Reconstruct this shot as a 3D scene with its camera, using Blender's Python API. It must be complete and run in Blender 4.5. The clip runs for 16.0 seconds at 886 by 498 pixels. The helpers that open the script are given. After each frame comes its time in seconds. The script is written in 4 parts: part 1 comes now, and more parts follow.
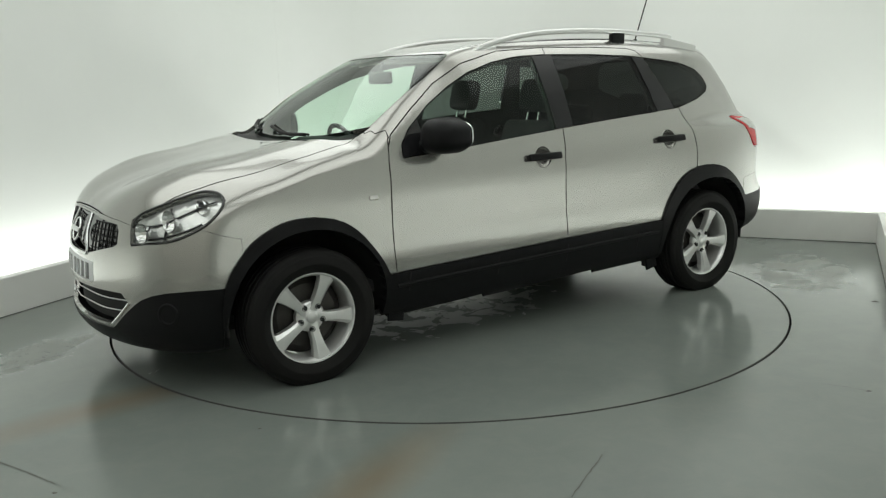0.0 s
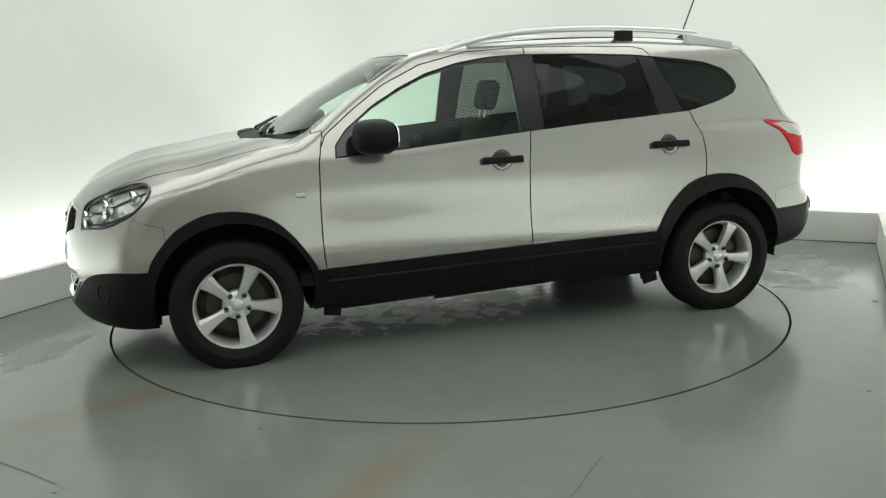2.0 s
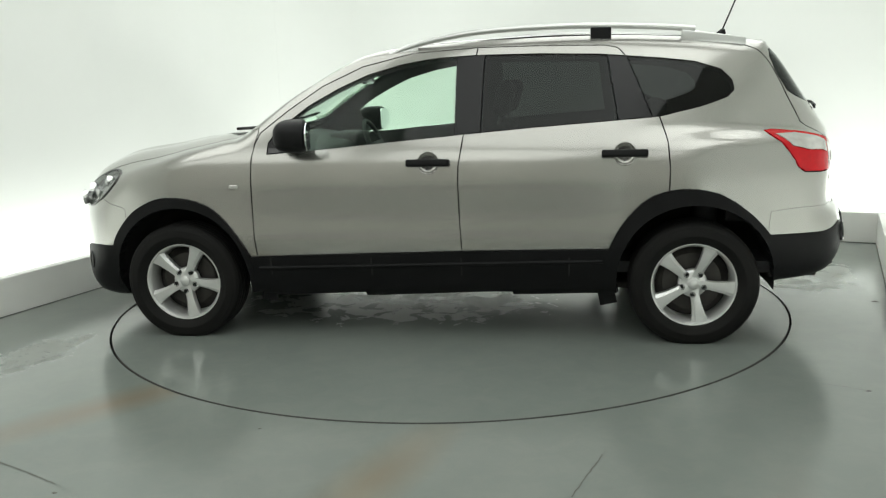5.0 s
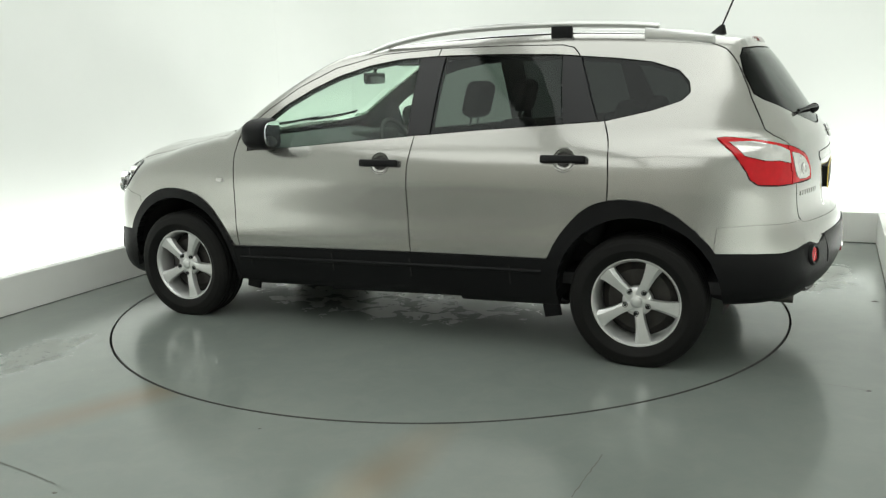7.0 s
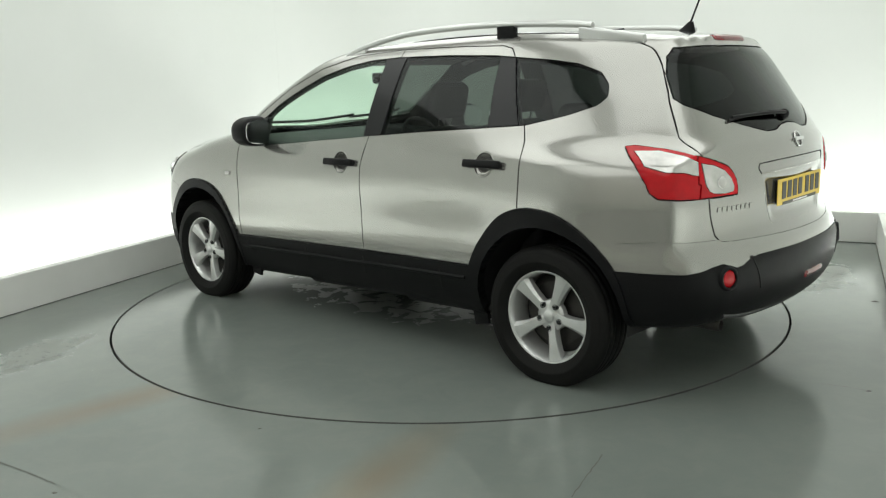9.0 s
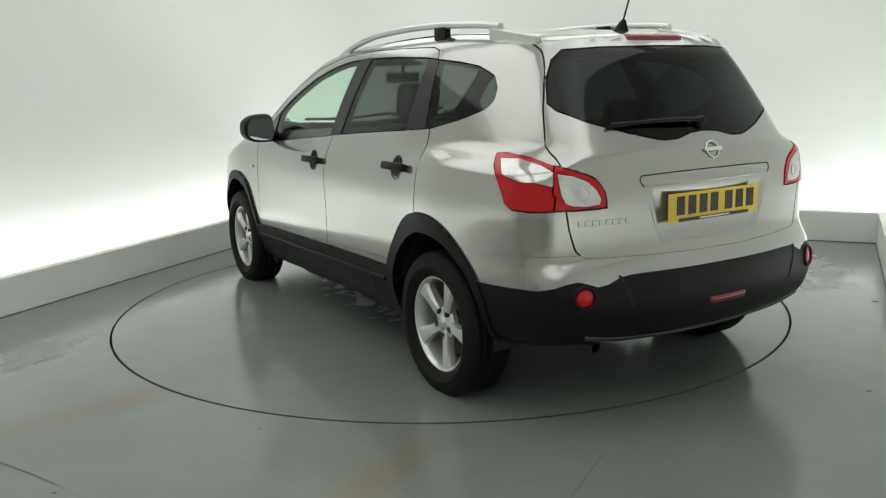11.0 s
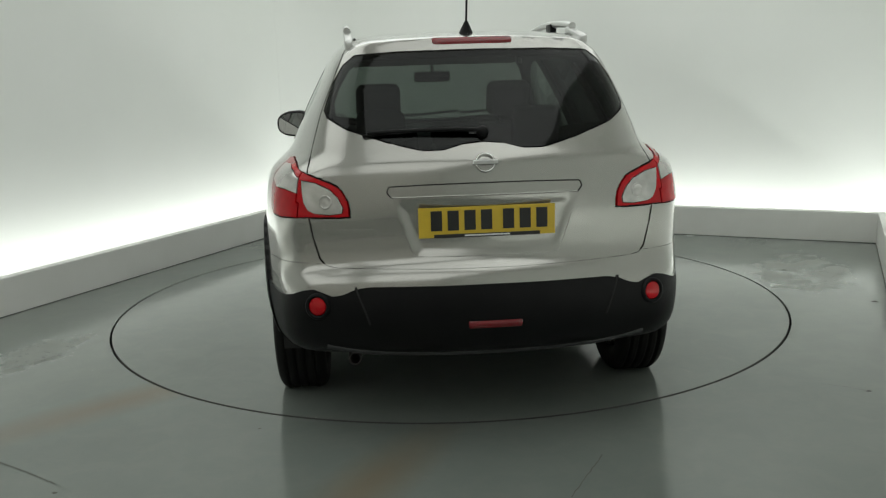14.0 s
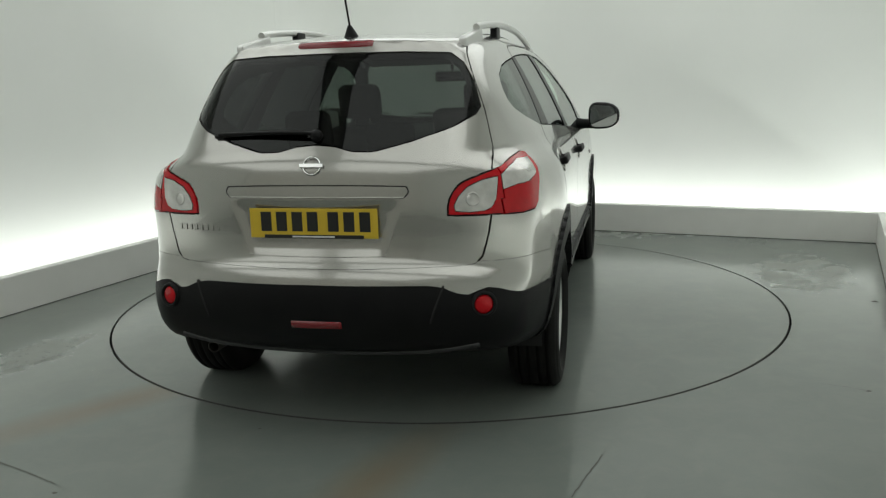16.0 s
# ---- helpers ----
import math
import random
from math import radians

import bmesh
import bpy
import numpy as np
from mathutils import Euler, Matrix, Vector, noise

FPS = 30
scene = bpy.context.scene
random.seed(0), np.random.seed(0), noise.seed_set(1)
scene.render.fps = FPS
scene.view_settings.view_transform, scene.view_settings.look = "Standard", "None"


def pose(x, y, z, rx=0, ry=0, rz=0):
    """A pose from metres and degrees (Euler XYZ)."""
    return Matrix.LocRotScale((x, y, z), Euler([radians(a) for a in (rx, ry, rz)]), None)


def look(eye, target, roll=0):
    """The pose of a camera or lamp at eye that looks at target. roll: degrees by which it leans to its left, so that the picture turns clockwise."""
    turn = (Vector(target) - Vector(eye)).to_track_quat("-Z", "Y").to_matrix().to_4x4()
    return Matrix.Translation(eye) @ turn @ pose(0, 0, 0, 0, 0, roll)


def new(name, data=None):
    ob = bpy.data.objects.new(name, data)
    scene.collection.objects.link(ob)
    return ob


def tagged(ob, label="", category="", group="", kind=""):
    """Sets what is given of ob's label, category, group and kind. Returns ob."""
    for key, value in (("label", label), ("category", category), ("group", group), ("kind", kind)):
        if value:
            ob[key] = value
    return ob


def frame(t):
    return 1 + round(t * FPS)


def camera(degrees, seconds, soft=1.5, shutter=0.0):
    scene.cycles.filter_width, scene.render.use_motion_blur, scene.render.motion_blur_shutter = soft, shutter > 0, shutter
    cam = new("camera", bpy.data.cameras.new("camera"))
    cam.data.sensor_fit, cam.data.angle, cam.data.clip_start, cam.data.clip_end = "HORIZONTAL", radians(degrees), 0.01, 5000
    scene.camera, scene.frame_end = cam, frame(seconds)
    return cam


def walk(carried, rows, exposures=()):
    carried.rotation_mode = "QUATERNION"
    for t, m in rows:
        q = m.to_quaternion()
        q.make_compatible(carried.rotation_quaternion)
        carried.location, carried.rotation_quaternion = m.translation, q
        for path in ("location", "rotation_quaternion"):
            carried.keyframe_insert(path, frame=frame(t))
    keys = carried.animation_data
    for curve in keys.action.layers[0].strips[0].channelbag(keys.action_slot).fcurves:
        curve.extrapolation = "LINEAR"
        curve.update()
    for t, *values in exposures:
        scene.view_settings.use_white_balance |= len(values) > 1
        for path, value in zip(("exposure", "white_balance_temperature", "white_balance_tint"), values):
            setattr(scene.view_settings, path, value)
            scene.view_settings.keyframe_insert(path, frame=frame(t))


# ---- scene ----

# ---- camera ----
cam = camera(54.72, 16.0, soft=1.25)
EYE = look((0.0, -5.342, 1.391), (-0.0262, -0.4396, 0.4084), -1.681)
walk(cam, [(0.0, EYE), (16.0, EYE)],
     exposures=[(0.0, -0.24), (1.5, -0.08), (3.5, 0.07), (4.5, 0.12), (7.0, 0.17), (9.0, 0.02), (11.3, -0.26), (12.5, -0.47), (14.5, -0.56), (16.0, -0.55)])

# The room stands askew to the camera: a along its back wall, b into its depth.
ROOM = Matrix.Rotation(radians(-24.1), 4, "Z")
KERB_L, KERB_R, KERB_B = -2.47, 2.563, 2.60      # inner faces of the low light-cove kerbs
KERB_H, KERB_T, COVE = 0.244, 0.07, 0.50         # height, thickness, distance from kerb face to wall
FRONT, CEIL = -7.2, 3.1


def room(a, b, z):
    return ROOM @ Vector((a, b, z))


# ---- light ----
world = bpy.data.worlds.new("world")
scene.world = world
world.use_nodes = True
world.node_tree.nodes["Background"].inputs["Color"].default_value = (0.8, 0.9, 1.0, 1)
world.node_tree.nodes["Background"].inputs["Strength"].default_value = 0.05


def lamp(name, a, b, z, sx, sy, watts, colour, target):
    data = bpy.data.lights.new(name, "AREA")
    data.shape, data.size, data.size_y, data.energy, data.color = "RECTANGLE", sx, sy, watts, colour
    ob = new(name, data)
    ob.matrix_world = look(room(a, b, z), room(*target))
    return ob


COOL = (0.96, 1.0, 0.955)
COVE_Z = 0.06
for a0, b0, length, turn in ((KERB_L - 0.3, (KERB_B + 0.36 + FRONT + 2.4) / 2, KERB_B + 0.36 - FRONT - 2.4, 90), (KERB_R + 0.3, (KERB_B + 0.36 + FRONT + 2.8) / 2, KERB_B + 0.36 - FRONT - 2.8, 90),
                             ((KERB_L + KERB_R) / 2, KERB_B + 0.3, KERB_R - KERB_L + 0.72, 0)):
    data = bpy.data.lights.new("cove_light", "AREA")
    data.shape, data.size, data.size_y, data.energy, data.color = "RECTANGLE", length, 0.05, 5.4 * length, COOL
    strip = new("cove_light", data)
    strip.matrix_world = ROOM @ pose(a0, b0, COVE_Z + turn / 9000, 180, 0, turn)
# Ceiling light is inferred; broad panels and the pair at b -5.2 are added.
for a0 in (-1.3, 1.3):
    for b0 in (-5.2, -1.8, 1.5):
        lamp("panel_light", a0, b0, CEIL - 0.1, 2.2, 3.0, 29.5, COOL, (a0, b0 + 0.001, 0))

# ---- materials ----


def material(name, colour, rough=0.5, metal=0.0, coat=0.0, **more):
    m = bpy.data.materials.new(name)
    m.use_nodes = True
    s = m.node_tree.nodes["Principled BSDF"]
    s.inputs["Base Color"].default_value = (*colour, 1)
    s.inputs["Roughness"].default_value, s.inputs["Metallic"].default_value = rough, metal
    s.inputs["Coat Weight"].default_value, s.inputs["Coat Roughness"].default_value = coat, 0.04
    for key, value in more.items():
        s.inputs[key.replace("_", " ")].default_value = value
    return m


def node(m, kind, links=(), **values):
    n = m.node_tree.nodes.new(kind)
    for key, value in values.items():
        if key.startswith("i_"):
            n.inputs[key[2:].replace("_", " ")].default_value = value
        elif key == "operation":
            n.operation = value
        elif key == "vector_type":
            n.vector_type = value
        elif key == "gradient_type":
            n.gradient_type = value
    for where, source in links:
        m.node_tree.links.new(source, n.inputs[where])
    return n


def tie(m, source, key):
    m.node_tree.links.new(source, m.node_tree.nodes["Principled BSDF"].inputs[key])


def ramp(m, source, stops):
    r = node(m, "ShaderNodeValToRGB", [(0, source)])
    while len(r.color_ramp.elements) < len(stops):
        r.color_ramp.elements.new(0.5)
    for el, (at, c) in zip(r.color_ramp.elements, stops):
        el.position, el.color = at, (*c, 1) if len(c) == 3 else c
    return r.outputs[0]


def grain(m, scale, strength, distance=0.002, detail=4.0):
    c = node(m, "ShaderNodeTexCoord")
    n = node(m, "ShaderNodeTexNoise", [("Vector", c.outputs["Object"])], i_Scale=scale, i_Detail=detail)
    b = node(m, "ShaderNodeBump", [("Height", n.outputs["Fac"])], i_Strength=strength, i_Distance=distance)
    tie(m, b.outputs["Normal"], "Normal")
    return m, n, c


def speckled(m, lo, hi, scale, detail=5.0):
    """Base colour between two tones by a noise at that scale, on top of what grain() made."""
    c = node(m, "ShaderNodeTexCoord")
    n = node(m, "ShaderNodeTexNoise", [("Vector", c.outputs["Object"])], i_Scale=scale, i_Detail=detail)
    tie(m, ramp(m, n.outputs["Fac"], [(0.1, lo), (0.9, hi)]), "Base Color")
    return m


def floor_material(name, stains, peeling):
    """Painted concrete; stains: soft brown smears; peeling: where the paint flakes, both as (x, y, turn, length, width)."""
    m = material(name, (0.3, 0.32, 0.3), 0.3)
    c = node(m, "ShaderNodeNewGeometry") if stains else node(m, "ShaderNodeTexCoord")
    at = c.outputs["Position"] if stains else c.outputs["Object"]
    mid = node(m, "ShaderNodeTexNoise", [("Vector", at)], i_Scale=1.1, i_Detail=6.0, i_Roughness=0.5)
    scuff = node(m, "ShaderNodeTexNoise", [("Vector", at)], i_Scale=6.5, i_Detail=10.0, i_Roughness=0.66, i_Distortion=0.6)
    fine = node(m, "ShaderNodeTexNoise", [("Vector", at)], i_Scale=70.0, i_Detail=1.0)

    def spot(x, y, turn, length, width):
        place = node(m, "ShaderNodeMapping", [("Vector", at)], vector_type="TEXTURE", i_Location=(x, y, 0), i_Rotation=(0, 0, radians(turn)), i_Scale=(length, width, 1))
        return node(m, "ShaderNodeTexGradient", [("Vector", place.outputs[0])], gradient_type="SPHERICAL").outputs["Fac"]

    colour = ramp(m, mid.outputs["Fac"], [(0.05, (0.158, 0.181, 0.165)), (0.95, (0.208, 0.230, 0.210))])
    dust = node(m, "ShaderNodeMixRGB", [(0, ramp(m, scuff.outputs["Fac"], [(0.42, (0, 0, 0)), (0.75, (0.22, 0.22, 0.22))])), (1, colour)], i_Color2=(0.27, 0.275, 0.245, 1))
    colour = dust.outputs[0]
    for one in stains:
        both = node(m, "ShaderNodeMath", [(0, spot(*one)), (1, mid.outputs["Fac"])], operation="MULTIPLY")
        mix = node(m, "ShaderNodeMixRGB", [(0, ramp(m, both.outputs[0], [(0.04, (0, 0, 0)), (0.42, (0.8, 0.8, 0.8))])), (1, colour)], i_Color2=(0.195, 0.165, 0.118, 1))
        colour = mix.outputs[0]
    worn = None
    for one in peeling:
        near = ramp(m, spot(*one), [(0.0, (0, 0, 0)), (0.45, (0.25, 0.25, 0.25))])
        add = node(m, "ShaderNodeMath", [(0, scuff.outputs["Fac"]), (1, near)], operation="ADD")
        one_worn = ramp(m, add.outputs[0], [(0.70, (0, 0, 0)), (0.735, (1, 1, 1))])
        worn = one_worn if worn is None else node(m, "ShaderNodeMath", [(0, worn), (1, one_worn)], operation="MAXIMUM").outputs[0]
    shade = node(m, "ShaderNodeMath", [(0, worn)], operation="MULTIPLY")
    shade.inputs[1].default_value = 0.25
    flake = ramp(m, scuff.outputs["Fac"], [(0.44, (0.13, 0.13, 0.115)), (0.50, (0.29, 0.295, 0.27)), (0.66, (0.36, 0.36, 0.335))])
    mix = node(m, "ShaderNodeMixRGB", [(0, shade.outputs[0]), (1, colour), (2, flake)])
    tie(m, mix.outputs[0], "Base Color")
    gloss = ramp(m, mid.outputs["Fac"], [(0.25, (0.10, 0.10, 0.10)), (0.8, (0.24, 0.24, 0.24))])
    dull = node(m, "ShaderNodeMixRGB", [(0, worn), (1, gloss)], i_Color2=(0.34, 0.34, 0.34, 1))
    tie(m, dull.outputs[0], "Roughness")
    height = node(m, "ShaderNodeMath", [(0, fine.outputs["Fac"]), (1, worn)], operation="SUBTRACT")
    b = node(m, "ShaderNodeBump", [("Height", height.outputs[0])], i_Strength=0.08, i_Distance=0.002)
    tie(m, b.outputs["Normal"], "Normal")
    return m


# First peeling spot, by the right kerb, also paints in a glossy wall reflection.
FLOOR = floor_material("painted_floor", ((-1.53, -1.73, 44, 0.95, 0.2), (-0.28, -2.51, 62, 0.75, 0.2), (-2.28, -2.61, 40, 0.8, 0.25)),
                       ((2.45, 0.45, 66, 0.85, 0.45), (-2.35, -1.2, 66, 0.9, 0.3), (1.2, 2.3, -24, 1.4, 0.4)))
DISC = floor_material("turntable_paint", (), ((0.3, 0.1, 0, 1.25, 0.7),))
WALL = speckled(grain(material("white_wall", (0.8, 0.82, 0.79), 0.6), 90, 0.05)[0], (0.77, 0.79, 0.76), (0.82, 0.835, 0.81), 1.3)
KERB = speckled(grain(material("kerb_paint", (0.74, 0.74, 0.71), 0.45), 60, 0.08)[0], (0.68, 0.68, 0.65), (0.77, 0.77, 0.745), 4.0)
CEILING = material("ceiling_white", (0.8, 0.8, 0.78), 0.7)
# Pale tone set to brighten what the car reflects from the camera side.
BOUNCE = speckled(material("bounce_pale", (0.3, 0.27, 0.23), 0.7), (0.66, 0.64, 0.59), (0.74, 0.72, 0.67), 0.8)
GAP = material("gap_dark", (0.012, 0.012, 0.012), 0.8)
CRACK = material("crack_dirt", (0.09, 0.09, 0.08), 0.8)
TUBE = material("tube_glow", (1, 1, 1), 0.5, Emission_Strength=6.0, Emission_Color=(*COOL, 1))
STEEL = material("cove_metal", (0.6, 0.6, 0.6), 0.4, 0.9)

# ---- mesh helpers ----


def mesh_of(bm, name):
    me = bpy.data.meshes.new(name)
    bm.to_mesh(me)
    bm.free()
    return me


def part(name, bm, mat, parent=None, label="", smooth=True):
    ob = new(name, mesh_of(bm, name) if isinstance(bm, bmesh.types.BMesh) else bm)
    ob.data.materials.append(mat)
    if smooth:
        ob.data.polygons.foreach_set("use_smooth", [True] * len(ob.data.polygons))
    if parent is not None:
        ob.parent = parent
    return tagged(ob, label)


def box(bm, x0, x1, y0, y1, z0, z1, m=None, bevel=0.0):
    made = bmesh.ops.create_cube(bm, size=1.0)["verts"]
    for v in made:
        v.co = Vector(((x0 + x1) / 2 + v.co.x * (x1 - x0), (y0 + y1) / 2 + v.co.y * (y1 - y0), (z0 + z1) / 2 + v.co.z * (z1 - z0)))
    if bevel:
        edges = list({e for v in made for e in v.link_edges})
        made = list({v for f in bmesh.ops.bevel(bm, geom=edges, offset=bevel, segments=3, profile=0.5, affect="EDGES")["faces"] for v in f.verts} | {v for v in made if v.is_valid})
    if m is not None:
        bmesh.ops.transform(bm, matrix=m, verts=[v for v in made if v.is_valid])
    return bm


# ---- the room ----


def structure(name, boxes, mat, label, category, bevel=0.0):
    bm = bmesh.new()
    for b in boxes:
        box(bm, *b, bevel=bevel)
    ob = part(name, bm, mat, smooth=False)
    ob.matrix_world = ROOM
    return tagged(ob, label, category, kind="structure")


RING = 2.040
WL, WR, WB = KERB_L - COVE, KERB_R + COVE, KERB_B + COVE
bm = bmesh.new()                                      # floor with a round hole for the turntable
corners = [(WL - 0.2, FRONT - 0.2), (WR + 0.2, FRONT - 0.2), (WR + 0.2, WB + 0.2), (WL - 0.2, WB + 0.2)]
n = 160
inner = [bm.verts.new(ROOM.inverted() @ Vector(((RING + 0.006) * math.cos(i * math.tau / n), (RING + 0.006) * math.sin(i * math.tau / n), 0))) for i in range(n)]
outer = []
for v in inner:
    d = Vector((v.co.x, v.co.y)).normalized()
    reach = min(((WR + 0.2 if d.x > 0 else WL - 0.2) / d.x) if abs(d.x) > 1e-6 else 99, ((WB + 0.2 if d.y > 0 else FRONT - 0.2) / d.y) if abs(d.y) > 1e-6 else 99)
    outer.append(bm.verts.new((d.x * reach, d.y * reach, 0)))
low = [bm.verts.new((v.co.x, v.co.y, -0.08)) for v in inner]
for i in range(n):
    j = (i + 1) % n
    bm.faces.new((inner[i], outer[i], outer[j], inner[j]))
    bm.faces.new((inner[j], low[j], low[i], inner[i]))
bmesh.ops.recalc_face_normals(bm, faces=bm.faces)
for f in bm.faces:
    if abs(f.normal.z) > 0.9 and f.normal.z < 0:
        f.normal_flip()
floor = part("floor", bm, FLOOR, smooth=False)
floor.matrix_world = ROOM
tagged(floor, "grey-green painted concrete floor with brown stains", "floor", kind="structure")
structure("subfloor", [(WL - 0.2, WR + 0.2, FRONT - 0.2, WB + 0.2, -0.2, -0.08)], GAP, "dark pit base under the turntable gap", "floor")
structure("wall_back", [(WL - 0.15, WR + 0.15, WB, WB + 0.15, -0.05, CEIL)], WALL, "plain white wall washed by cove light", "wall")
structure("wall_left", [(WL - 0.15, WL, FRONT, WB - 0.003, -0.05, CEIL)], WALL, "plain white wall washed by cove light", "wall")
structure("wall_right", [(WR, WR + 0.15, FRONT, WB - 0.003, -0.05, CEIL)], WALL, "plain white wall washed by cove light", "wall")
# Unseen: added across the open front to throw light back on the car.
structure("bounce_wall", [(WL - 0.15, WR + 0.15, FRONT - 0.15, FRONT - 0.003, -0.05, CEIL)], BOUNCE, "unseen pale wall added to bounce light from the open front", "wall")
structure("ceiling", [(WL - 0.15, WR + 0.15, FRONT - 0.15, WB + 0.15, CEIL + 0.003, CEIL + 0.15)], CEILING, "white ceiling of the booth", "ceiling")
structure("kerb_back", [(KERB_L - KERB_T, KERB_R + KERB_T, KERB_B, KERB_B + KERB_T, -0.01, KERB_H)], KERB, "low off-white kerb hiding a light strip", "kerb", 0.006)
structure("kerb_left", [(KERB_L - KERB_T, KERB_L, FRONT + 2.4, KERB_B - 0.003, -0.01, KERB_H - 0.002)], KERB, "low off-white kerb hiding a light strip", "kerb", 0.006)
structure("kerb_right", [(KERB_R, KERB_R + KERB_T, FRONT + 2.8, KERB_B - 0.003, -0.01, KERB_H - 0.002)], KERB, "low off-white kerb hiding a light strip", "kerb", 0.006)

for name, joint in (("kerb_joint_back", (KERB_L, KERB_R, KERB_B - 0.007, KERB_B - 0.001, -0.01, 0.005)), ("kerb_joint_left", (KERB_L + 0.001, KERB_L + 0.007, FRONT + 2.4, KERB_B - 0.01, -0.01, 0.005)),
                    ("kerb_joint_right", (KERB_R - 0.007, KERB_R - 0.001, FRONT + 2.8, KERB_B - 0.01, -0.01, 0.005))):
    structure(name, [joint], CRACK, "thin dark joint at the foot of the kerb", "joint")

for name, a0, b0, sa in (("wall_corner_left", WL, WB, 1), ("wall_corner_right", WR, WB, -1)):      # rounded wall corners
    bm = bmesh.new()
    r, low, high, back = 0.55, [], [], []
    for k in range(25):
        t = k / 24 * math.pi / 2
        x, y = a0 + sa * (r - r * math.cos(t) + 0.002), b0 - r + r * math.sin(t) - 0.002
        low.append(bm.verts.new((x, y, -0.05)))
        high.append(bm.verts.new((x, y, CEIL)))
    for k in range(24):
        bm.faces.new((low[k], low[k + 1], high[k + 1], high[k]))
    ext = bmesh.ops.extrude_face_region(bm, geom=list(bm.faces))
    bmesh.ops.translate(bm, vec=(-sa * 0.04, 0.04, 0), verts=[v for v in ext["geom"] if isinstance(v, bmesh.types.BMVert)])
    bmesh.ops.recalc_face_normals(bm, faces=bm.faces)
    ob = part(name, bm, WALL)
    ob.data.set_sharp_from_angle(angle=radians(40))
    ob.matrix_world = ROOM
    tagged(ob, "rounded white wall corner", "wall", kind="structure")

# turntable disc, flush with the floor
bm = bmesh.new()
bmesh.ops.create_circle(bm, cap_ends=True, segments=160, radius=RING - 0.006, matrix=pose(0, 0, 0))
ext = bmesh.ops.extrude_face_region(bm, geom=list(bm.faces))
bmesh.ops.translate(bm, vec=(0, 0, -0.05), verts=[v for v in ext["geom"] if isinstance(v, bmesh.types.BMVert)])
bmesh.ops.recalc_face_normals(bm, faces=bm.faces)
turntable = tagged(part("turntable", bm, DISC, smooth=False), "flush round grey painted turntable plate in the floor", "turntable")
# Added band; its near-black colour carries the gap's shade onto the rim.
bm = bmesh.new()
rings = [[bm.verts.new((r * math.cos(i * math.tau / 160), r * math.sin(i * math.tau / 160), z)) for i in range(160)] for r, z in ((RING - 0.0085, 0.0004), (RING - 0.008, 0.001), (RING - 0.006, 0.001), (RING - 0.0055, -0.03))]
for p, q in zip(rings, rings[1:]):
    for i in range(160):
        bm.faces.new((p[i], q[i], q[(i + 1) % 160], p[(i + 1) % 160]))
bmesh.ops.recalc_face_normals(bm, faces=bm.faces)
part("edge_band", bm, material("gap_shade_edge", (0.03, 0.03, 0.028), 0.6), turntable, "thin dark band added along the turntable gap")

# Unseen housings, added above the assumed panel lights.
for a0 in (-1.3, 1.3):
    for b0 in (-5.2, -1.8, 1.5):
        bm = bmesh.new()
        box(bm, a0 - 1.12, a0 + 1.12, b0 - 1.52, b0 + 1.52, CEIL - 0.09, CEIL - 0.001, ROOM, 0.01)
        tagged(part("ceiling_light", bm, STEEL, smooth=False), "unseen light panel assumed on the ceiling", "ceiling light", "ceiling panels")

# cracks and small dirt on the floor
for line in ([(-1.934, -0.711), (-2.029, -0.905), (-2.168, -1.117), (-2.327, -1.296)], [(1.995, 0.645), (2.082, 0.856), (2.168, 1.072), (2.274, 1.307), (2.486, 1.736)], [(0.390, -2.694), (0.473, -2.531), (0.566, -2.352)],
             [(-1.760, -2.282), (-1.583, -2.391), (-1.405, -2.511)], [(1.655, -1.712), (1.734, -1.752), (1.814, -1.807)], [(2.566, 0.247), (2.644, 0.326), (2.722, 0.385), (2.801, 0.366)]):
    bm = bmesh.new()
    rng = random.Random(len(line) + int(line[0][0] * 100))
    left, right = [], []
    for (x0, y0), (x1, y1) in zip(line, line[1:]):
        for k in range(8):
            t = k / 8
            d = Vector((y0 - y1, x1 - x0)).normalized()
            w, o = 0.0012 + 0.0018 * rng.random(), 0.006 * (rng.random() - 0.5)
            x, y = x0 + (x1 - x0) * t, y0 + (y1 - y0) * t
            left.append(bm.verts.new((x + d.x * (o + w), y + d.y * (o + w), 0.0012)))
            right.append(bm.verts.new((x + d.x * (o - w), y + d.y * (o - w), 0.0012)))
    for i in range(len(left) - 1):
        bm.faces.new((left[i], right[i], right[i + 1], left[i + 1]))
    tagged(part("floor_crack", bm, CRACK, smooth=False), "fine dark hairline crack in the painted floor", "crack", "floor cracks", "structure")
for x, y, r in ((-0.791, -2.042, 0.009), (2.349, 0.506, 0.022), (1.814, -1.812, 0.012), (2.552, -0.373, 0.02), (-2.266, -1.067, 0.01), (-1.405, -2.561, 0.012)):
    bm = bmesh.new()
    rng = random.Random(int(x * 1000))
    ring = [bm.verts.new((x + r * (0.7 + 0.6 * rng.random()) * math.cos(k * 0.7), y + 0.6 * r * (0.7 + 0.6 * rng.random()) * math.sin(k * 0.7), 0.0)) for k in range(9)]
    top = bm.verts.new((x, y, r * 0.35))
    for k in range(9):
        bm.faces.new((ring[k], ring[(k + 1) % 9], top))
    tagged(part("dirt_speck", bm, CRACK), "small dark crumb of dirt on the floor", "dirt", "floor dirt")
# ---- the car's shape, in its own space: x forward, y to its left, z up, origin between the wheels on the ground ----


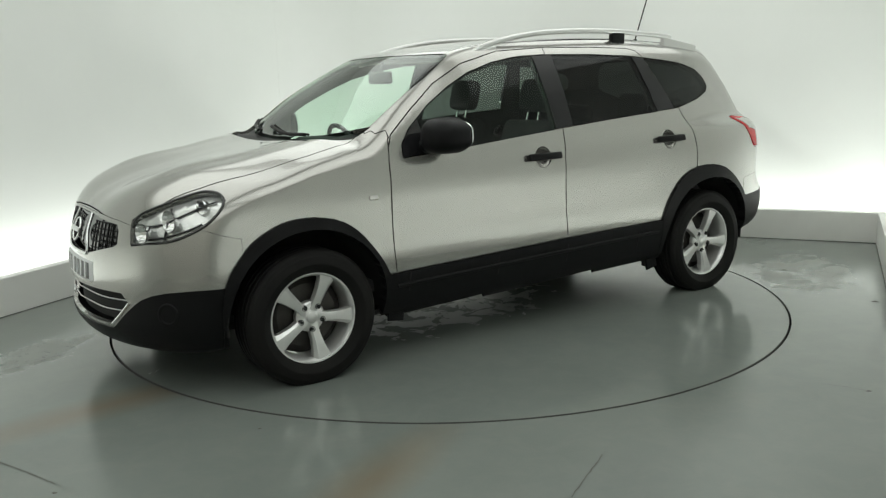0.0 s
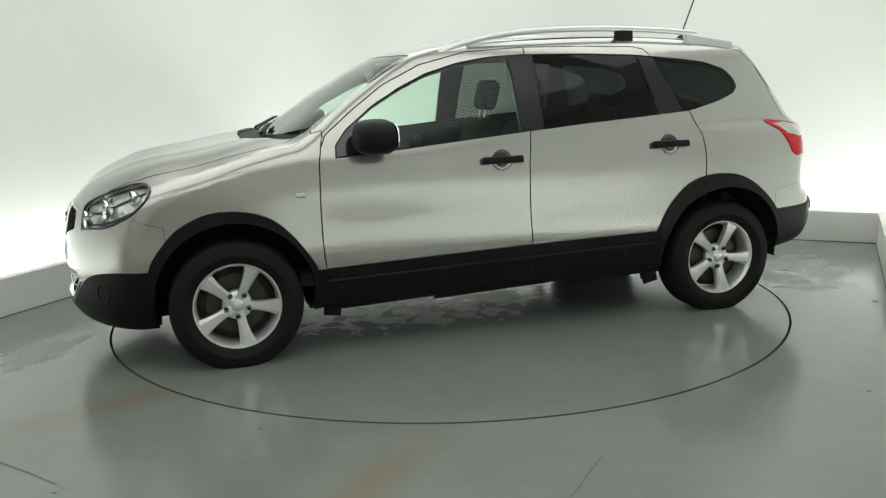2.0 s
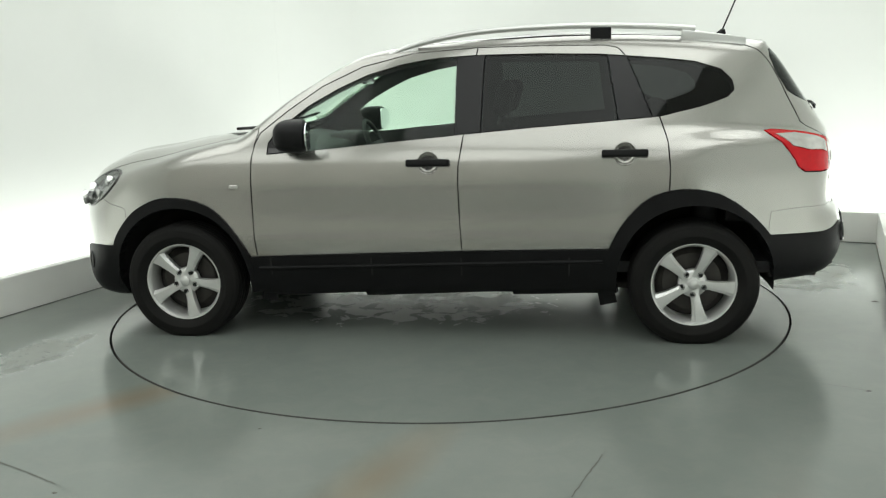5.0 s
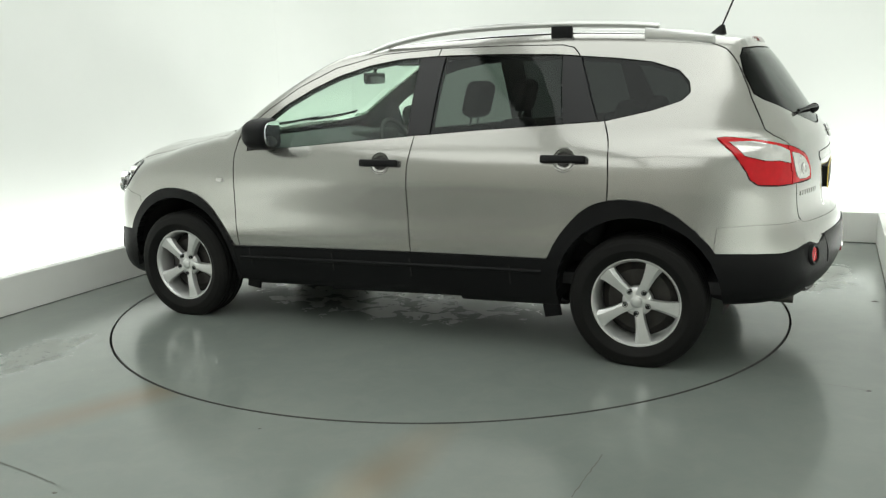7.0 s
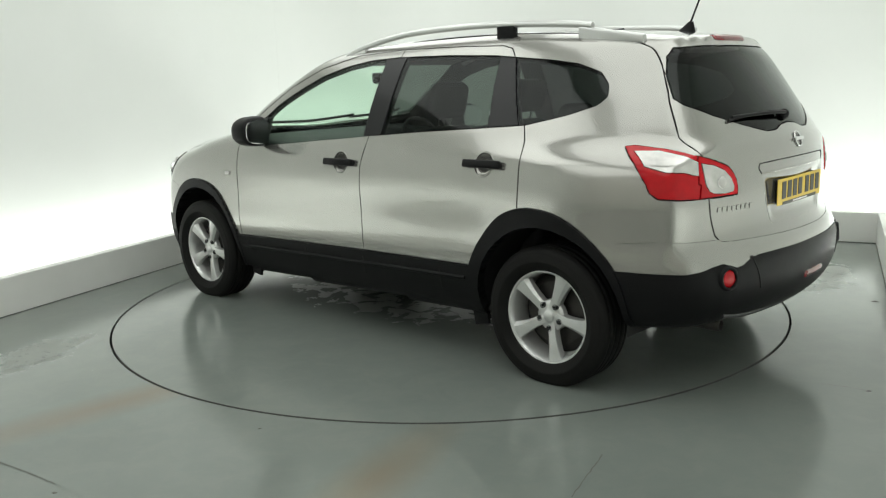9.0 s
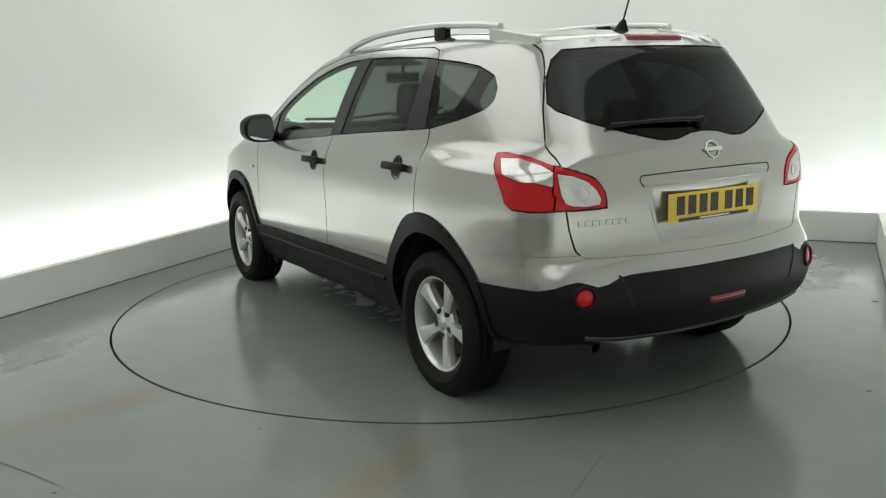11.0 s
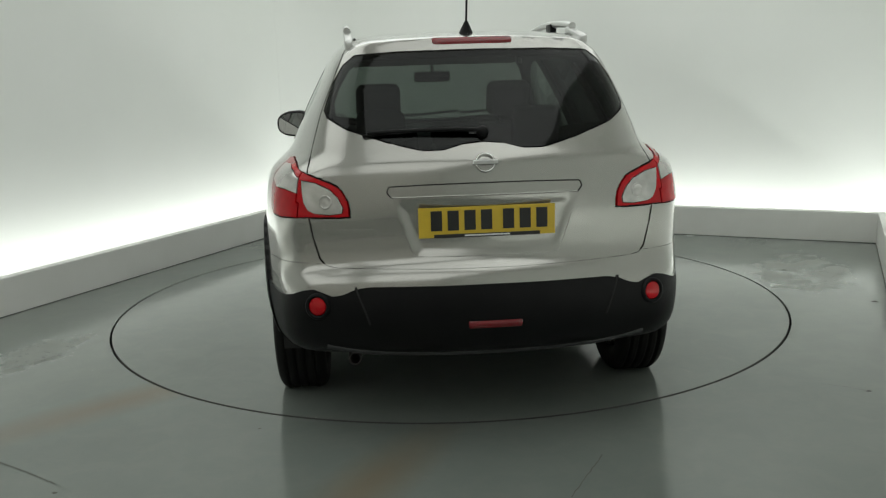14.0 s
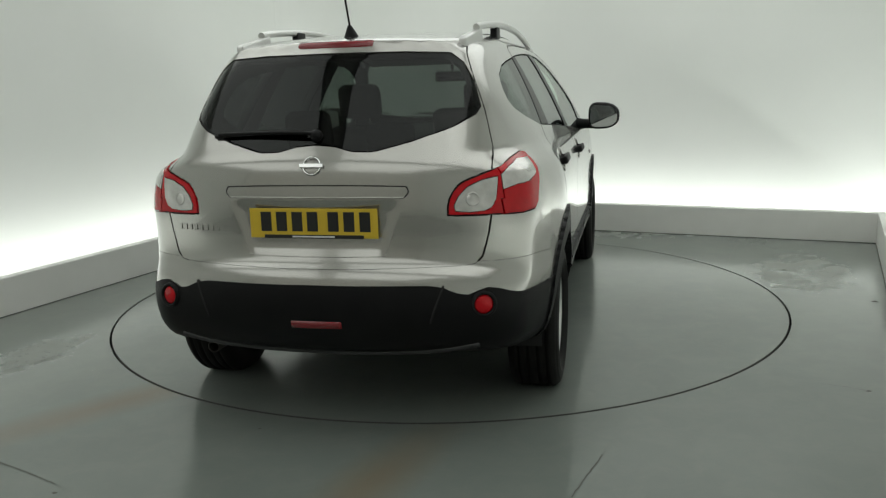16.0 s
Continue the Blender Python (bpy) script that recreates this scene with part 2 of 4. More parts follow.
def spline(points, steps=6, closed=False):
    """A Catmull-Rom curve through the points."""
    p = np.array(points, float)
    n = len(p)
    out = []
    for i in range(n if closed else n - 1):
        if closed:
            a, b, c, d = p[(i - 1) % n], p[i], p[(i + 1) % n], p[(i + 2) % n]
        else:
            a, b, c, d = p[max(i - 1, 0)], p[i], p[i + 1], p[min(i + 2, n - 1)]
        for k in range(steps):
            t = k / steps
            out.append(0.5 * (2 * b + (c - a) * t + (2 * a - 5 * b + 4 * c - d) * t * t + (3 * b - a - 3 * c + d) * t ** 3))
    if not closed:
        out.append(p[-1])
    return np.array(out)


# profile along the middle: nose, bonnet, windscreen, roof, spoiler, tailgate, bumper
SIDE_TOP = [(2.08, 0.215), (2.18, 0.245), (2.228, 0.33), (2.228, 0.46), (2.218, 0.60), (2.198, 0.72), (2.147, 0.828), (2.052, 0.91), (1.85, 0.985), (1.5, 1.062), (1.2, 1.112), (1.06, 1.145),
            (0.78, 1.335), (0.48, 1.505), (0.27, 1.57), (-0.05, 1.608), (-0.5, 1.626), (-0.95, 1.626), (-1.4, 1.602), (-1.77, 1.565), (-1.83, 1.53),
            (-1.905, 1.45), (-2.05, 1.24), (-2.115, 1.145), (-2.155, 1.08), (-2.175, 0.95), (-2.175, 0.82), (-2.185, 0.74), (-2.23, 0.68), (-2.25, 0.58), (-2.235, 0.47), (-2.18, 0.38), (-2.08, 0.345)]
SIDE = np.vstack([spline(SIDE_TOP, 9), [(-1.9, 0.33), (-1.7, 0.30), (-1.0, 0.24), (0.0, 0.235), (1.0, 0.235), (1.8, 0.23)]])
WIDTH_Z = np.array([0.15, 0.24, 0.30, 0.42, 0.52, 0.60, 0.68, 0.76, 0.88, 0.96, 1.02, 1.08, 1.15, 1.30, 1.45, 1.54, 1.65, 1.8])
WIDTH_Y = np.array([0.76, 0.79, 0.82, 0.856, 0.868, 0.866, 0.862, 0.863, 0.866, 0.858, 0.843, 0.818, 0.790, 0.722, 0.640, 0.580, 0.49, 0.34])


def fine_width():
    zs = np.linspace(0.15, 1.8, 331)
    ys = np.interp(zs, WIDTH_Z, WIDTH_Y)
    k = np.exp(-0.5 * (np.arange(-12, 13) / 5.0) ** 2)
    return zs, np.convolve(np.pad(ys, 12, mode="edge"), k / k.sum(), "valid")


FINE_Z, FINE_Y = fine_width()


def polygon_distance(px, pz, poly):
    """Signed distance to a closed outline, negative inside."""
    ax, az = poly[:, 0], poly[:, 1]
    bx, bz = np.roll(ax, -1), np.roll(az, -1)
    dx, dz = bx - ax, bz - az
    l2 = np.maximum(dx * dx + dz * dz, 1e-12)
    safe = np.where(np.abs(dz) > 1e-9, dz, 1e-9)
    flat_x, flat_z = px.reshape(-1, 1), pz.reshape(-1, 1)
    out = np.empty(len(flat_x))
    for i in range(0, len(flat_x), 4000):
        x, z = flat_x[i:i + 4000], flat_z[i:i + 4000]
        t = np.clip(((x - ax) * dx + (z - az) * dz) / l2, 0, 1)
        near = ((x - ax - t * dx) ** 2 + (z - az - t * dz) ** 2).min(1)
        odd = (((az > z) != (bz > z)) & (x < ax + (z - az) / safe * dx)).sum(1) % 2
        out[i:i + 4000] = np.sqrt(near) * np.where(odd, -1, 1)
    return out.reshape(px.shape)


def smooth_step(a, b, v):
    t = np.clip((v - a) / (b - a), 0, 1)        # a > b gives a falling step
    return t * t * (3 - 2 * t)


def half_width(x, z):
    w = np.interp(z, FINE_Z, FINE_Y)
    low = 1 - smooth_step(1.03, 1.13, z)
    w = w - 0.13 * np.maximum(0, x - 1.2) ** 2 - np.maximum(0, -x - 1.35) ** 2 * (0.34 - 0.08 * low)
    w = w - 0.035 * smooth_step(-0.9, -1.6, x) * (1 - low) + 0.03 * smooth_step(-1.0, -1.5, x) * low
    for hub in (1.3825, -1.3825):                       # swollen wings round the wheels
        w = w + 0.022 * np.exp(-(((x - hub) / 0.42) ** 2 + ((z - 0.55) / 0.26) ** 2))
    return w


def body(p):
    """Negative inside the car, positive outside."""
    x, y, z = p[..., 0], np.abs(p[..., 1]), p[..., 2]
    nose, screen = smooth_step(1.1, 1.9, x), smooth_step(-0.3, 0.6, x)
    y2 = y * y
    xs = x + nose * (0.33 * y2 + 0.28 * y2 * y2) + (1 - nose) * screen * 0.09 * y2 - 0.27 * y2 * (1 - smooth_step(-2.0, -0.9, x))
    reach = 0.277 + (z - 0.745) * 0.35                  # the plate sits in a shallow recess, wider at its top
    dish = smooth_step(0.0, 0.045, reach - y) * smooth_step(0.745, 0.785, z) * smooth_step(0.968, 0.915, z)
    xs = xs - 0.010 * dish * (x < -1.9)
    ahead = smooth_step(0.7, 1.2, x)
    zs = z + y2 * 0.075 * (1 - ahead) * (1 - 0.55 * screen) + ahead * ((-0.012 - 0.028 * smooth_step(1.45, 1.85, x)) * smooth_step(0.05, 0.4, y) + 0.06 * smooth_step(0.5, 0.9, y))
    zs = zs - 0.008 * np.exp(-((y - 0.40 - 0.08 * (1.5 - x)) / 0.05) ** 2) * smooth_step(1.2, 1.35, x) * smooth_step(2.05, 1.8, x)
    zs = np.where(z > 0.6, zs * 1.0, z + (zs - z) * smooth_step(0.3, 0.6, z))
    a = polygon_distance(xs, zs, SIDE)
    b = (y - half_width(x, z)) * 0.95
    k = 0.085 - 0.03 * screen
    h = np.maximum(k - np.abs(a - b), 0) / k
    return np.maximum(a, b) + h * h * k / 4


def slope(p, reach=0.004):
    g = np.empty(p.shape)
    for i in range(3):
        d = np.zeros(3)
        d[i] = reach
        g[..., i] = body(p + d) - body(p - d)
    return g / np.maximum(np.linalg.norm(g, axis=-1, keepdims=True), 1e-9)


def settle(p, rounds=3):
    """Moves points onto the surface along its slope."""
    for _ in range(rounds):
        g = slope(p)
        p = p - g * body(p)[..., None]
    return p


def base_grid():
    """Half of the shell as a grid of rays from a line inside the car."""
    up = np.linspace(0.0, math.pi, 84)
    starts, ways = [], []
    for alpha in np.linspace(0.0, math.pi / 2, 50)[:-1]:
        starts.append((1.3, 0.0, 0.62)), ways.append(alpha)
    for x in np.linspace(1.3, -1.5, 116):
        starts.append((x, 0.0, np.interp(x, [-1.5, 1.3], [0.80, 0.62]))), ways.append(math.pi / 2)
    for alpha in np.linspace(math.pi / 2, math.pi, 50)[1:]:
        starts.append((-1.5, 0.0, 0.80)), ways.append(alpha)
    s = np.repeat(np.array(starts)[:, None, :], len(up), 1)
    al = np.array(ways)[:, None]
    d = np.stack([np.cos(al) + 0 * up, np.sin(al) * np.sin(up), -np.sin(al) * np.cos(up)], -1)
    lo, hi = np.zeros(d.shape[:2]), np.full(d.shape[:2], 2.2)
    for _ in range(28):
        mid = (lo + hi) / 2
        out = body(s + d * mid[..., None]) > 0
        lo, hi = np.where(out, lo, mid), np.where(out, mid, hi)
    p = s + d * hi[..., None]
    p[:, -1, 1] = 0.0
    p[:, 0, 1] = 0.0
    return p
# ---- the car's materials ----


def flake_paint():
    m = material("silver_paint", (0.385, 0.378, 0.355), 0.22, 0.75, 1.0, Coat_IOR=1.52)
    c = node(m, "ShaderNodeTexCoord")
    film = node(m, "ShaderNodeTexNoise", [("Vector", c.outputs["Object"])], i_Scale=1.6, i_Detail=0.0)
    tone = node(m, "ShaderNodeMixRGB", [(0, film.outputs["Fac"])], i_Color1=(0.37, 0.363, 0.34, 1), i_Color2=(0.40, 0.393, 0.37, 1))
    tie(m, tone.outputs[0], "Base Color")
    return m


def glass(name, tint, rough=0.015):
    m = bpy.data.materials.new(name)
    m.use_nodes = True
    t = m.node_tree
    t.nodes.remove(t.nodes["Principled BSDF"])
    see = node(m, "ShaderNodeBsdfTransparent", i_Color=(*tint, 1))
    gloss = node(m, "ShaderNodeBsdfGlossy", i_Roughness=rough, i_Color=(0.95, 0.97, 0.96, 1))
    edge = node(m, "ShaderNodeLayerWeight", i_Blend=0.5)
    steep = node(m, "ShaderNodeMath", [(0, edge.outputs["Facing"])], operation="POWER")
    steep.inputs[1].default_value = 5.0
    part_gloss = node(m, "ShaderNodeMath", [(0, steep.outputs[0])], operation="MULTIPLY_ADD")
    part_gloss.inputs[1].default_value, part_gloss.inputs[2].default_value = 0.9, 0.024
    mix = node(m, "ShaderNodeMixShader", [(0, part_gloss.outputs[0]), (1, see.outputs[0]), (2, gloss.outputs[0])])
    t.links.new(mix.outputs[0], t.nodes["Material Output"].inputs["Surface"])
    return m


SILVER = flake_paint()
PLASTIC = speckled(grain(material("black_plastic", (0.006, 0.006, 0.0065), 0.45, Specular_IOR_Level=0.16), 700, 0.35, 0.001)[0], (0.004, 0.004, 0.0045), (0.008, 0.008, 0.0085), 9.0)
GLOSS = material("gloss_black", (0.012, 0.012, 0.013), 0.12, 0.0, 0.5)
PILLAR = material("pillar_film", (0.010, 0.010, 0.011), 0.3, Specular_IOR_Level=0.3)
RUBBER = speckled(grain(material("tyre_rubber", (0.01, 0.01, 0.01), 0.65, Specular_IOR_Level=0.16), 300, 0.3, 0.001)[0], (0.006, 0.006, 0.006), (0.012, 0.0115, 0.0105), 6.0)
ALLOY = speckled(grain(material("wheel_alloy", (0.7, 0.7, 0.69), 0.3, 0.6, 0.4), 200, 0.05)[0], (0.60, 0.60, 0.59), (0.74, 0.74, 0.73), 14.0)
CHROME = material("chrome", (0.78, 0.78, 0.78), 0.1, 1.0)
BRUSHED = material("rail_aluminium", (0.62, 0.62, 0.61), 0.3, 0.9)
CAST = speckled(material("dark_iron", (0.14, 0.13, 0.12), 0.5, 0.7), (0.035, 0.032, 0.03), (0.08, 0.075, 0.07), 20.0)
CLEAR = glass("front_glass", (0.80, 0.92, 0.84))
PRIVACY = glass("privacy_glass", (0.125, 0.142, 0.135))
REARGLASS = glass("rear_privacy_glass", (0.085, 0.096, 0.091))
LENS = glass("lamp_cover", (0.97, 0.98, 0.97), 0.01)
RED = speckled(material("red_lens", (0.5, 0.006, 0.010), 0.12, 0.0, 0.15, Specular_IOR_Level=0.3), (0.38, 0.003, 0.007), (0.56, 0.005, 0.011), 30.0)
REDDARK = material("dark_red_reflector", (0.17, 0.006, 0.011), 0.2, 0.0, 0.5)
WHITELENS = speckled(material("clear_lens", (0.5, 0.48, 0.46), 0.1, 0.6, 1.0), (0.34, 0.33, 0.32), (0.82, 0.80, 0.77), 16.0)
REFLECTOR = speckled(grain(material("lamp_reflector", (0.7, 0.7, 0.69), 0.2, 0.6), 14, 0.6, 0.02, 1.0)[0], (0.66, 0.66, 0.66), (0.92, 0.92, 0.91), 16.0)
YELLOW = speckled(material("plate_yellow", (0.62, 0.43, 0.03), 0.35), (0.58, 0.40, 0.03), (0.66, 0.46, 0.035), 25.0)
WHITE = material("plate_white", (0.75, 0.76, 0.76), 0.35)
INK = material("plate_black", (0.012, 0.012, 0.012), 0.4)
FABRIC = speckled(grain(material("seat_fabric", (0.03, 0.03, 0.032), 0.9), 500, 0.4, 0.001)[0], (0.022, 0.022, 0.024), (0.042, 0.042, 0.045), 40.0)
TRIM = speckled(grain(material("cabin_trim", (0.035, 0.035, 0.037), 0.7), 400, 0.3, 0.001)[0], (0.028, 0.028, 0.03), (0.045, 0.045, 0.047), 12.0)
LINING = speckled(material("headlining", (0.34, 0.33, 0.31), 0.9), (0.31, 0.3, 0.28), (0.37, 0.36, 0.34), 60.0)
MIRROR = material("mirror_glass", (0.85, 0.87, 0.88), 0.03, 1.0)

# ---- outlines of the car's panels; views: s from the side (x, z), r from behind or ahead (y, z), t from above (x, y),
# ---- c on the tail corner (x + y, z), f on the front corner (x - y, z)
WINDOWS = [(0.853, 1.026), (0.848, 1.085), (0.785, 1.161), (0.632, 1.274), (0.48, 1.357), (0.327, 1.424), (0.142, 1.475), (-0.044, 1.504), (-0.262, 1.513), (-0.604, 1.51), (-0.916, 1.498),
           (-1.041, 1.486), (-1.232, 1.468), (-1.392, 1.446), (-1.518, 1.405), (-1.569, 1.352), (-1.58, 1.302), (-1.543, 1.267), (-1.419, 1.226), (-1.202, 1.179), (-1.0, 1.166),
           (-0.561, 1.138), (-0.211, 1.111), (0.195, 1.078), (0.522, 1.05)]
FRONT_DOOR = [(0.896, 1.137), (0.752, 1.248), (0.57, 1.372), (0.355, 1.47), (0.076, 1.535), (-0.267, 1.553), (-0.235, 1.3), (-0.208, 1.112), (-0.18, 0.95), (-0.177, 0.841), (-0.182, 0.65), (-0.191, 0.501),
              (0.933, 0.471), (0.945, 0.6), (0.947, 0.735), (0.944, 0.9), (0.94, 1.0), (0.925, 1.075)]
REAR_DOOR = [(-0.267, 1.553), (-0.611, 1.553), (-0.94, 1.544), (-1.0, 1.53), (-1.03, 1.5), (-1.05, 1.47), (-1.12, 1.33), (-1.202, 1.179), (-1.226, 1.11), (-1.24, 1.055), (-1.25, 0.923), (-1.247, 0.803),
             (-1.214, 0.802), (-1.11, 0.746), (-1.007, 0.626), (-0.949, 0.512), (-0.191, 0.501), (-0.182, 0.65), (-0.177, 0.841), (-0.18, 0.95), (-0.208, 1.112), (-0.235, 1.3)]
SILL = [(1.0, 0.468), (0.933, 0.471), (-0.191, 0.501), (-0.949, 0.513), (-0.99, 0.40), (-0.99, 0.2), (1.02, 0.2), (1.02, 0.40)]
ARCH_FRONT = [(1.80, 0.42), (1.785, 0.528), (1.743, 0.612), (1.647, 0.716), (1.523, 0.781), (1.40, 0.797), (1.262, 0.776), (1.151, 0.715), (1.044, 0.59), (0.974, 0.468), (0.962, 0.38), (0.99, 0.2), (1.78, 0.2)]
ARCH_REAR = [(-0.949, 0.513), (-1.007, 0.626), (-1.11, 0.746), (-1.214, 0.804), (-1.348, 0.822), (-1.487, 0.796), (-1.622, 0.712), (-1.734, 0.596), (-1.778, 0.497), (-1.8, 0.378), (-1.79, 0.2), (-0.97, 0.2)]
GATE = [(0.0, 1.8), (0.49, 1.8), (0.508, 1.53), (0.545, 1.44), (0.585, 1.345), (0.614, 1.272), (0.632, 1.21), (0.655, 1.13), (0.669, 1.05), (0.673, 0.97), (0.668, 0.89), (0.655, 0.81), (0.634, 0.735), (0.61, 0.708), (0.575, 0.702), (0.0, 0.700)]
REAR_WINDOW = [(0.0, 1.508), (0.30, 1.506), (0.47, 1.498), (0.52, 1.46), (0.565, 1.385), (0.598, 1.29), (0.585, 1.262), (0.51, 1.218), (0.356, 1.168), (0.228, 1.137), (0.15, 1.139), (0.08, 1.158), (0.0, 1.165)]
TAIL_LAMP = [(-0.965, 1.098), (-1.09, 1.096), (-1.20, 1.085), (-1.281, 1.07), (-1.40, 1.048), (-1.50, 1.022), (-1.545, 1.0), (-1.585, 0.954), (-1.594, 0.905), (-1.57, 0.895), (-1.348, 0.893), (-1.091, 0.895), (-1.035, 0.95), (-0.99, 1.02)]
TAIL_CLEAR = [(-1.005, 1.078), (-1.13, 1.080), (-1.25, 1.060), (-1.318, 1.038), (-1.318, 0.985), (-1.23, 1.0), (-1.138, 1.002), (-1.035, 1.024)]
TAIL_CLEAR_IN = [(-1.340, 1.032), (-1.42, 1.022), (-1.495, 0.998), (-1.540, 0.965), (-1.563, 0.932), (-1.558, 0.912), (-1.50, 0.906), (-1.42, 0.910), (-1.385, 0.922), (-1.362, 0.952)]
REAR_BLACK = [(1.0, 0.587), (0.82, 0.587), (0.78, 0.59), (0.735, 0.605), (0.70, 0.62), (0.66, 0.627), (0.62, 0.615), (0.59, 0.603), (0.55, 0.61), (0.50, 0.632), (0.45, 0.641), (0.374, 0.643), (0.0, 0.647), (0.0, 0.2), (1.0, 0.2)]
HEADLAMP = [(1.566, 0.785), (1.555, 0.825), (1.50, 0.845), (1.439, 0.860), (1.30, 0.90), (1.159, 0.933), (1.08, 0.941), (1.014, 0.936), (0.95, 0.905), (0.955, 0.88), (0.99, 0.84), (1.098, 0.782), (1.18, 0.756), (1.28, 0.737), (1.42, 0.722), (1.562, 0.716)]
GRILLE = [(0.0, 0.825), (0.2, 0.822), (0.43, 0.80), (0.452, 0.77), (0.455, 0.715), (0.43, 0.70), (0.19, 0.645), (0.0, 0.64)]
INTAKE = [(0.0, 0.487), (0.40, 0.497), (0.475, 0.497), (0.52, 0.452), (0.505, 0.43), (0.41, 0.352), (0.38, 0.343), (0.0, 0.335)]
FRONT_BLACK = [(1.0, 0.528), (0.79, 0.527), (0.70, 0.515), (0.64, 0.50), (0.585, 0.475), (0.53, 0.43), (0.44, 0.352), (0.40, 0.325), (0.0, 0.318), (0.0, 0.15), (1.0, 0.15)]
BONNET = [(1.255, 0.0), (1.25, 0.25), (1.225, 0.45), (1.12, 0.60), (1.03, 0.675), (1.10, 0.70), (1.30, 0.715), (1.60, 0.70), (1.80, 0.665), (1.98, 0.60), (2.075, 0.545), (2.4, 0.545), (2.4, 0.0)]
BONNET_EDGE = [(0.0, 0.842), (0.2, 0.838), (0.43, 0.815), (0.56, 0.79), (1.0, 0.79), (1.0, 1.4), (0.0, 1.4)]
SCREEN = [(1.135, 0.0), (1.125, 0.25), (1.09, 0.44), (1.0, 0.60), (0.945, 0.675), (0.80, 0.672), (0.60, 0.643), (0.47, 0.60), (0.385, 0.555), (0.392, 0.45), (0.415, 0.25), (0.42, 0.0)]
COWL = [(1.255, 0.0), (1.25, 0.25), (1.225, 0.45), (1.12, 0.60), (1.03, 0.675), (0.945, 0.69), (1.0, 0.60), (1.09, 0.44), (1.125, 0.25), (1.135, 0.0)]
ROOF = [(0.42, 0.0), (0.415, 0.25), (0.392, 0.45), (0.385, 0.515), (-0.2, 0.50), (-1.0, 0.49), (-1.495, 0.47), (-1.49, 0.3), (-1.485, 0.0)]
REAR_BUMPER = [(-1.745, 0.70), (-1.90, 0.715), (-2.4, 0.715), (-2.4, 0.2), (-1.70, 0.2)]
FRONT_BUMPER = [(1.70, 0.735), (1.776, 0.755), (1.865, 0.79), (1.90, 0.80), (2.4, 0.86), (2.4, 0.2), (1.7, 0.2)]

ARCH_FRONT = [tuple(q) for q in spline(ARCH_FRONT[:11], 3)] + ARCH_FRONT[11:]
ARCH_REAR = [tuple(q) for q in spline(ARCH_REAR[:10], 3)] + ARCH_REAR[10:]
TAIL_LAMP = [tuple(q) for q in spline(TAIL_LAMP, 2, True)]

VIEWS = {"s": lambda c: (c[0], c[2]), "r": lambda c: (c[1], c[2]), "t": lambda c: (c[0], c[1]), "c": lambda c: (c[0] + c[1], c[2]), "f": lambda c: (c[0] - c[1], c[2])}
ACROSS = {"s": Vector((0, 1, 0)), "r": Vector((1, 0, 0)), "t": Vector((0, 0, 1)), "c": Vector((-1, 1, 0)).normalized(), "f": Vector((1, 1, 0)).normalized()}
LIFT = {"s": lambda a, b: Vector((a, 0, b)), "r": lambda a, b: Vector((0, a, b)), "t": lambda a, b: Vector((a, b, 0)), "c": lambda a, b: Vector((a / 2, a / 2, b)), "f": lambda a, b: Vector((a / 2, -a / 2, b))}


def circle(cx, cz, r, n=36):
    return [(cx + r * math.cos(i * math.tau / n), cz + r * math.sin(i * math.tau / n)) for i in range(n)]


ANY = lambda c: True
TAIL = lambda c: c[0] < -1.55
NOSE = lambda c: c[0] > 1.55
FLANK = lambda c: c[1] > 0.5 and abs(c[0]) < 1.95
REGIONS = [  # the first that holds a face takes it
    ("handle_hole", "s", circle(-0.022, 0.968, 0.056, 28), FLANK), ("handle_hole", "s", circle(-1.028, 1.000, 0.056, 28), FLANK),
    ("wheel_hole", "s", circle(1.3825, 0.35, 0.392), FLANK), ("wheel_hole", "s", circle(-1.3825, 0.35, 0.392), FLANK),
    ("tail_clear", "c", TAIL_CLEAR, TAIL), ("tail_clear_in", "c", TAIL_CLEAR_IN, TAIL), ("tail_lamp", "c", TAIL_LAMP, TAIL),
    ("headlamp", "f", HEADLAMP, lambda c: c[0] > 1.5 and c[1] > 0.3),
    ("arch_trim_front", "s", ARCH_FRONT, FLANK), ("arch_trim_rear", "s", ARCH_REAR, FLANK),
    ("sill", "s", SILL, lambda c: abs(c[0]) < 1.02 and c[2] < 0.55),
    ("windows", "s", WINDOWS, lambda c: c[1] > 0.5 and c[2] > 1.0 and c[0] > -1.7 and c[0] < 0.9),
    ("rear_window", "r", REAR_WINDOW, TAIL), ("tailgate", "r", GATE, lambda c: c[0] < -1.49),
    ("front_door", "s", FRONT_DOOR, lambda c: c[1] > 0.45), ("rear_door", "s", REAR_DOOR, lambda c: c[1] > 0.45),
    ("rear_bumper_black", "r", REAR_BLACK, lambda c: c[0] < -1.7), ("rear_bumper", "s", REAR_BUMPER, lambda c: c[0] < -1.68),
    ("grille", "r", GRILLE, lambda c: c[0] > 1.9), ("intake", "r", INTAKE, lambda c: c[0] > 1.9), ("front_bumper_black", "r", FRONT_BLACK, lambda c: c[0] > 1.7),
    ("screen", "t", SCREEN, lambda c: c[2] > 1.05), ("cowl", "t", COWL, lambda c: c[2] > 1.0), ("roof", "t", ROOF, lambda c: c[2] > 1.3),
    ("bonnet", "t", BONNET, lambda c: c[2] > 0.7),
    ("front_bumper", "s", FRONT_BUMPER, lambda c: c[0] > 1.68),
]


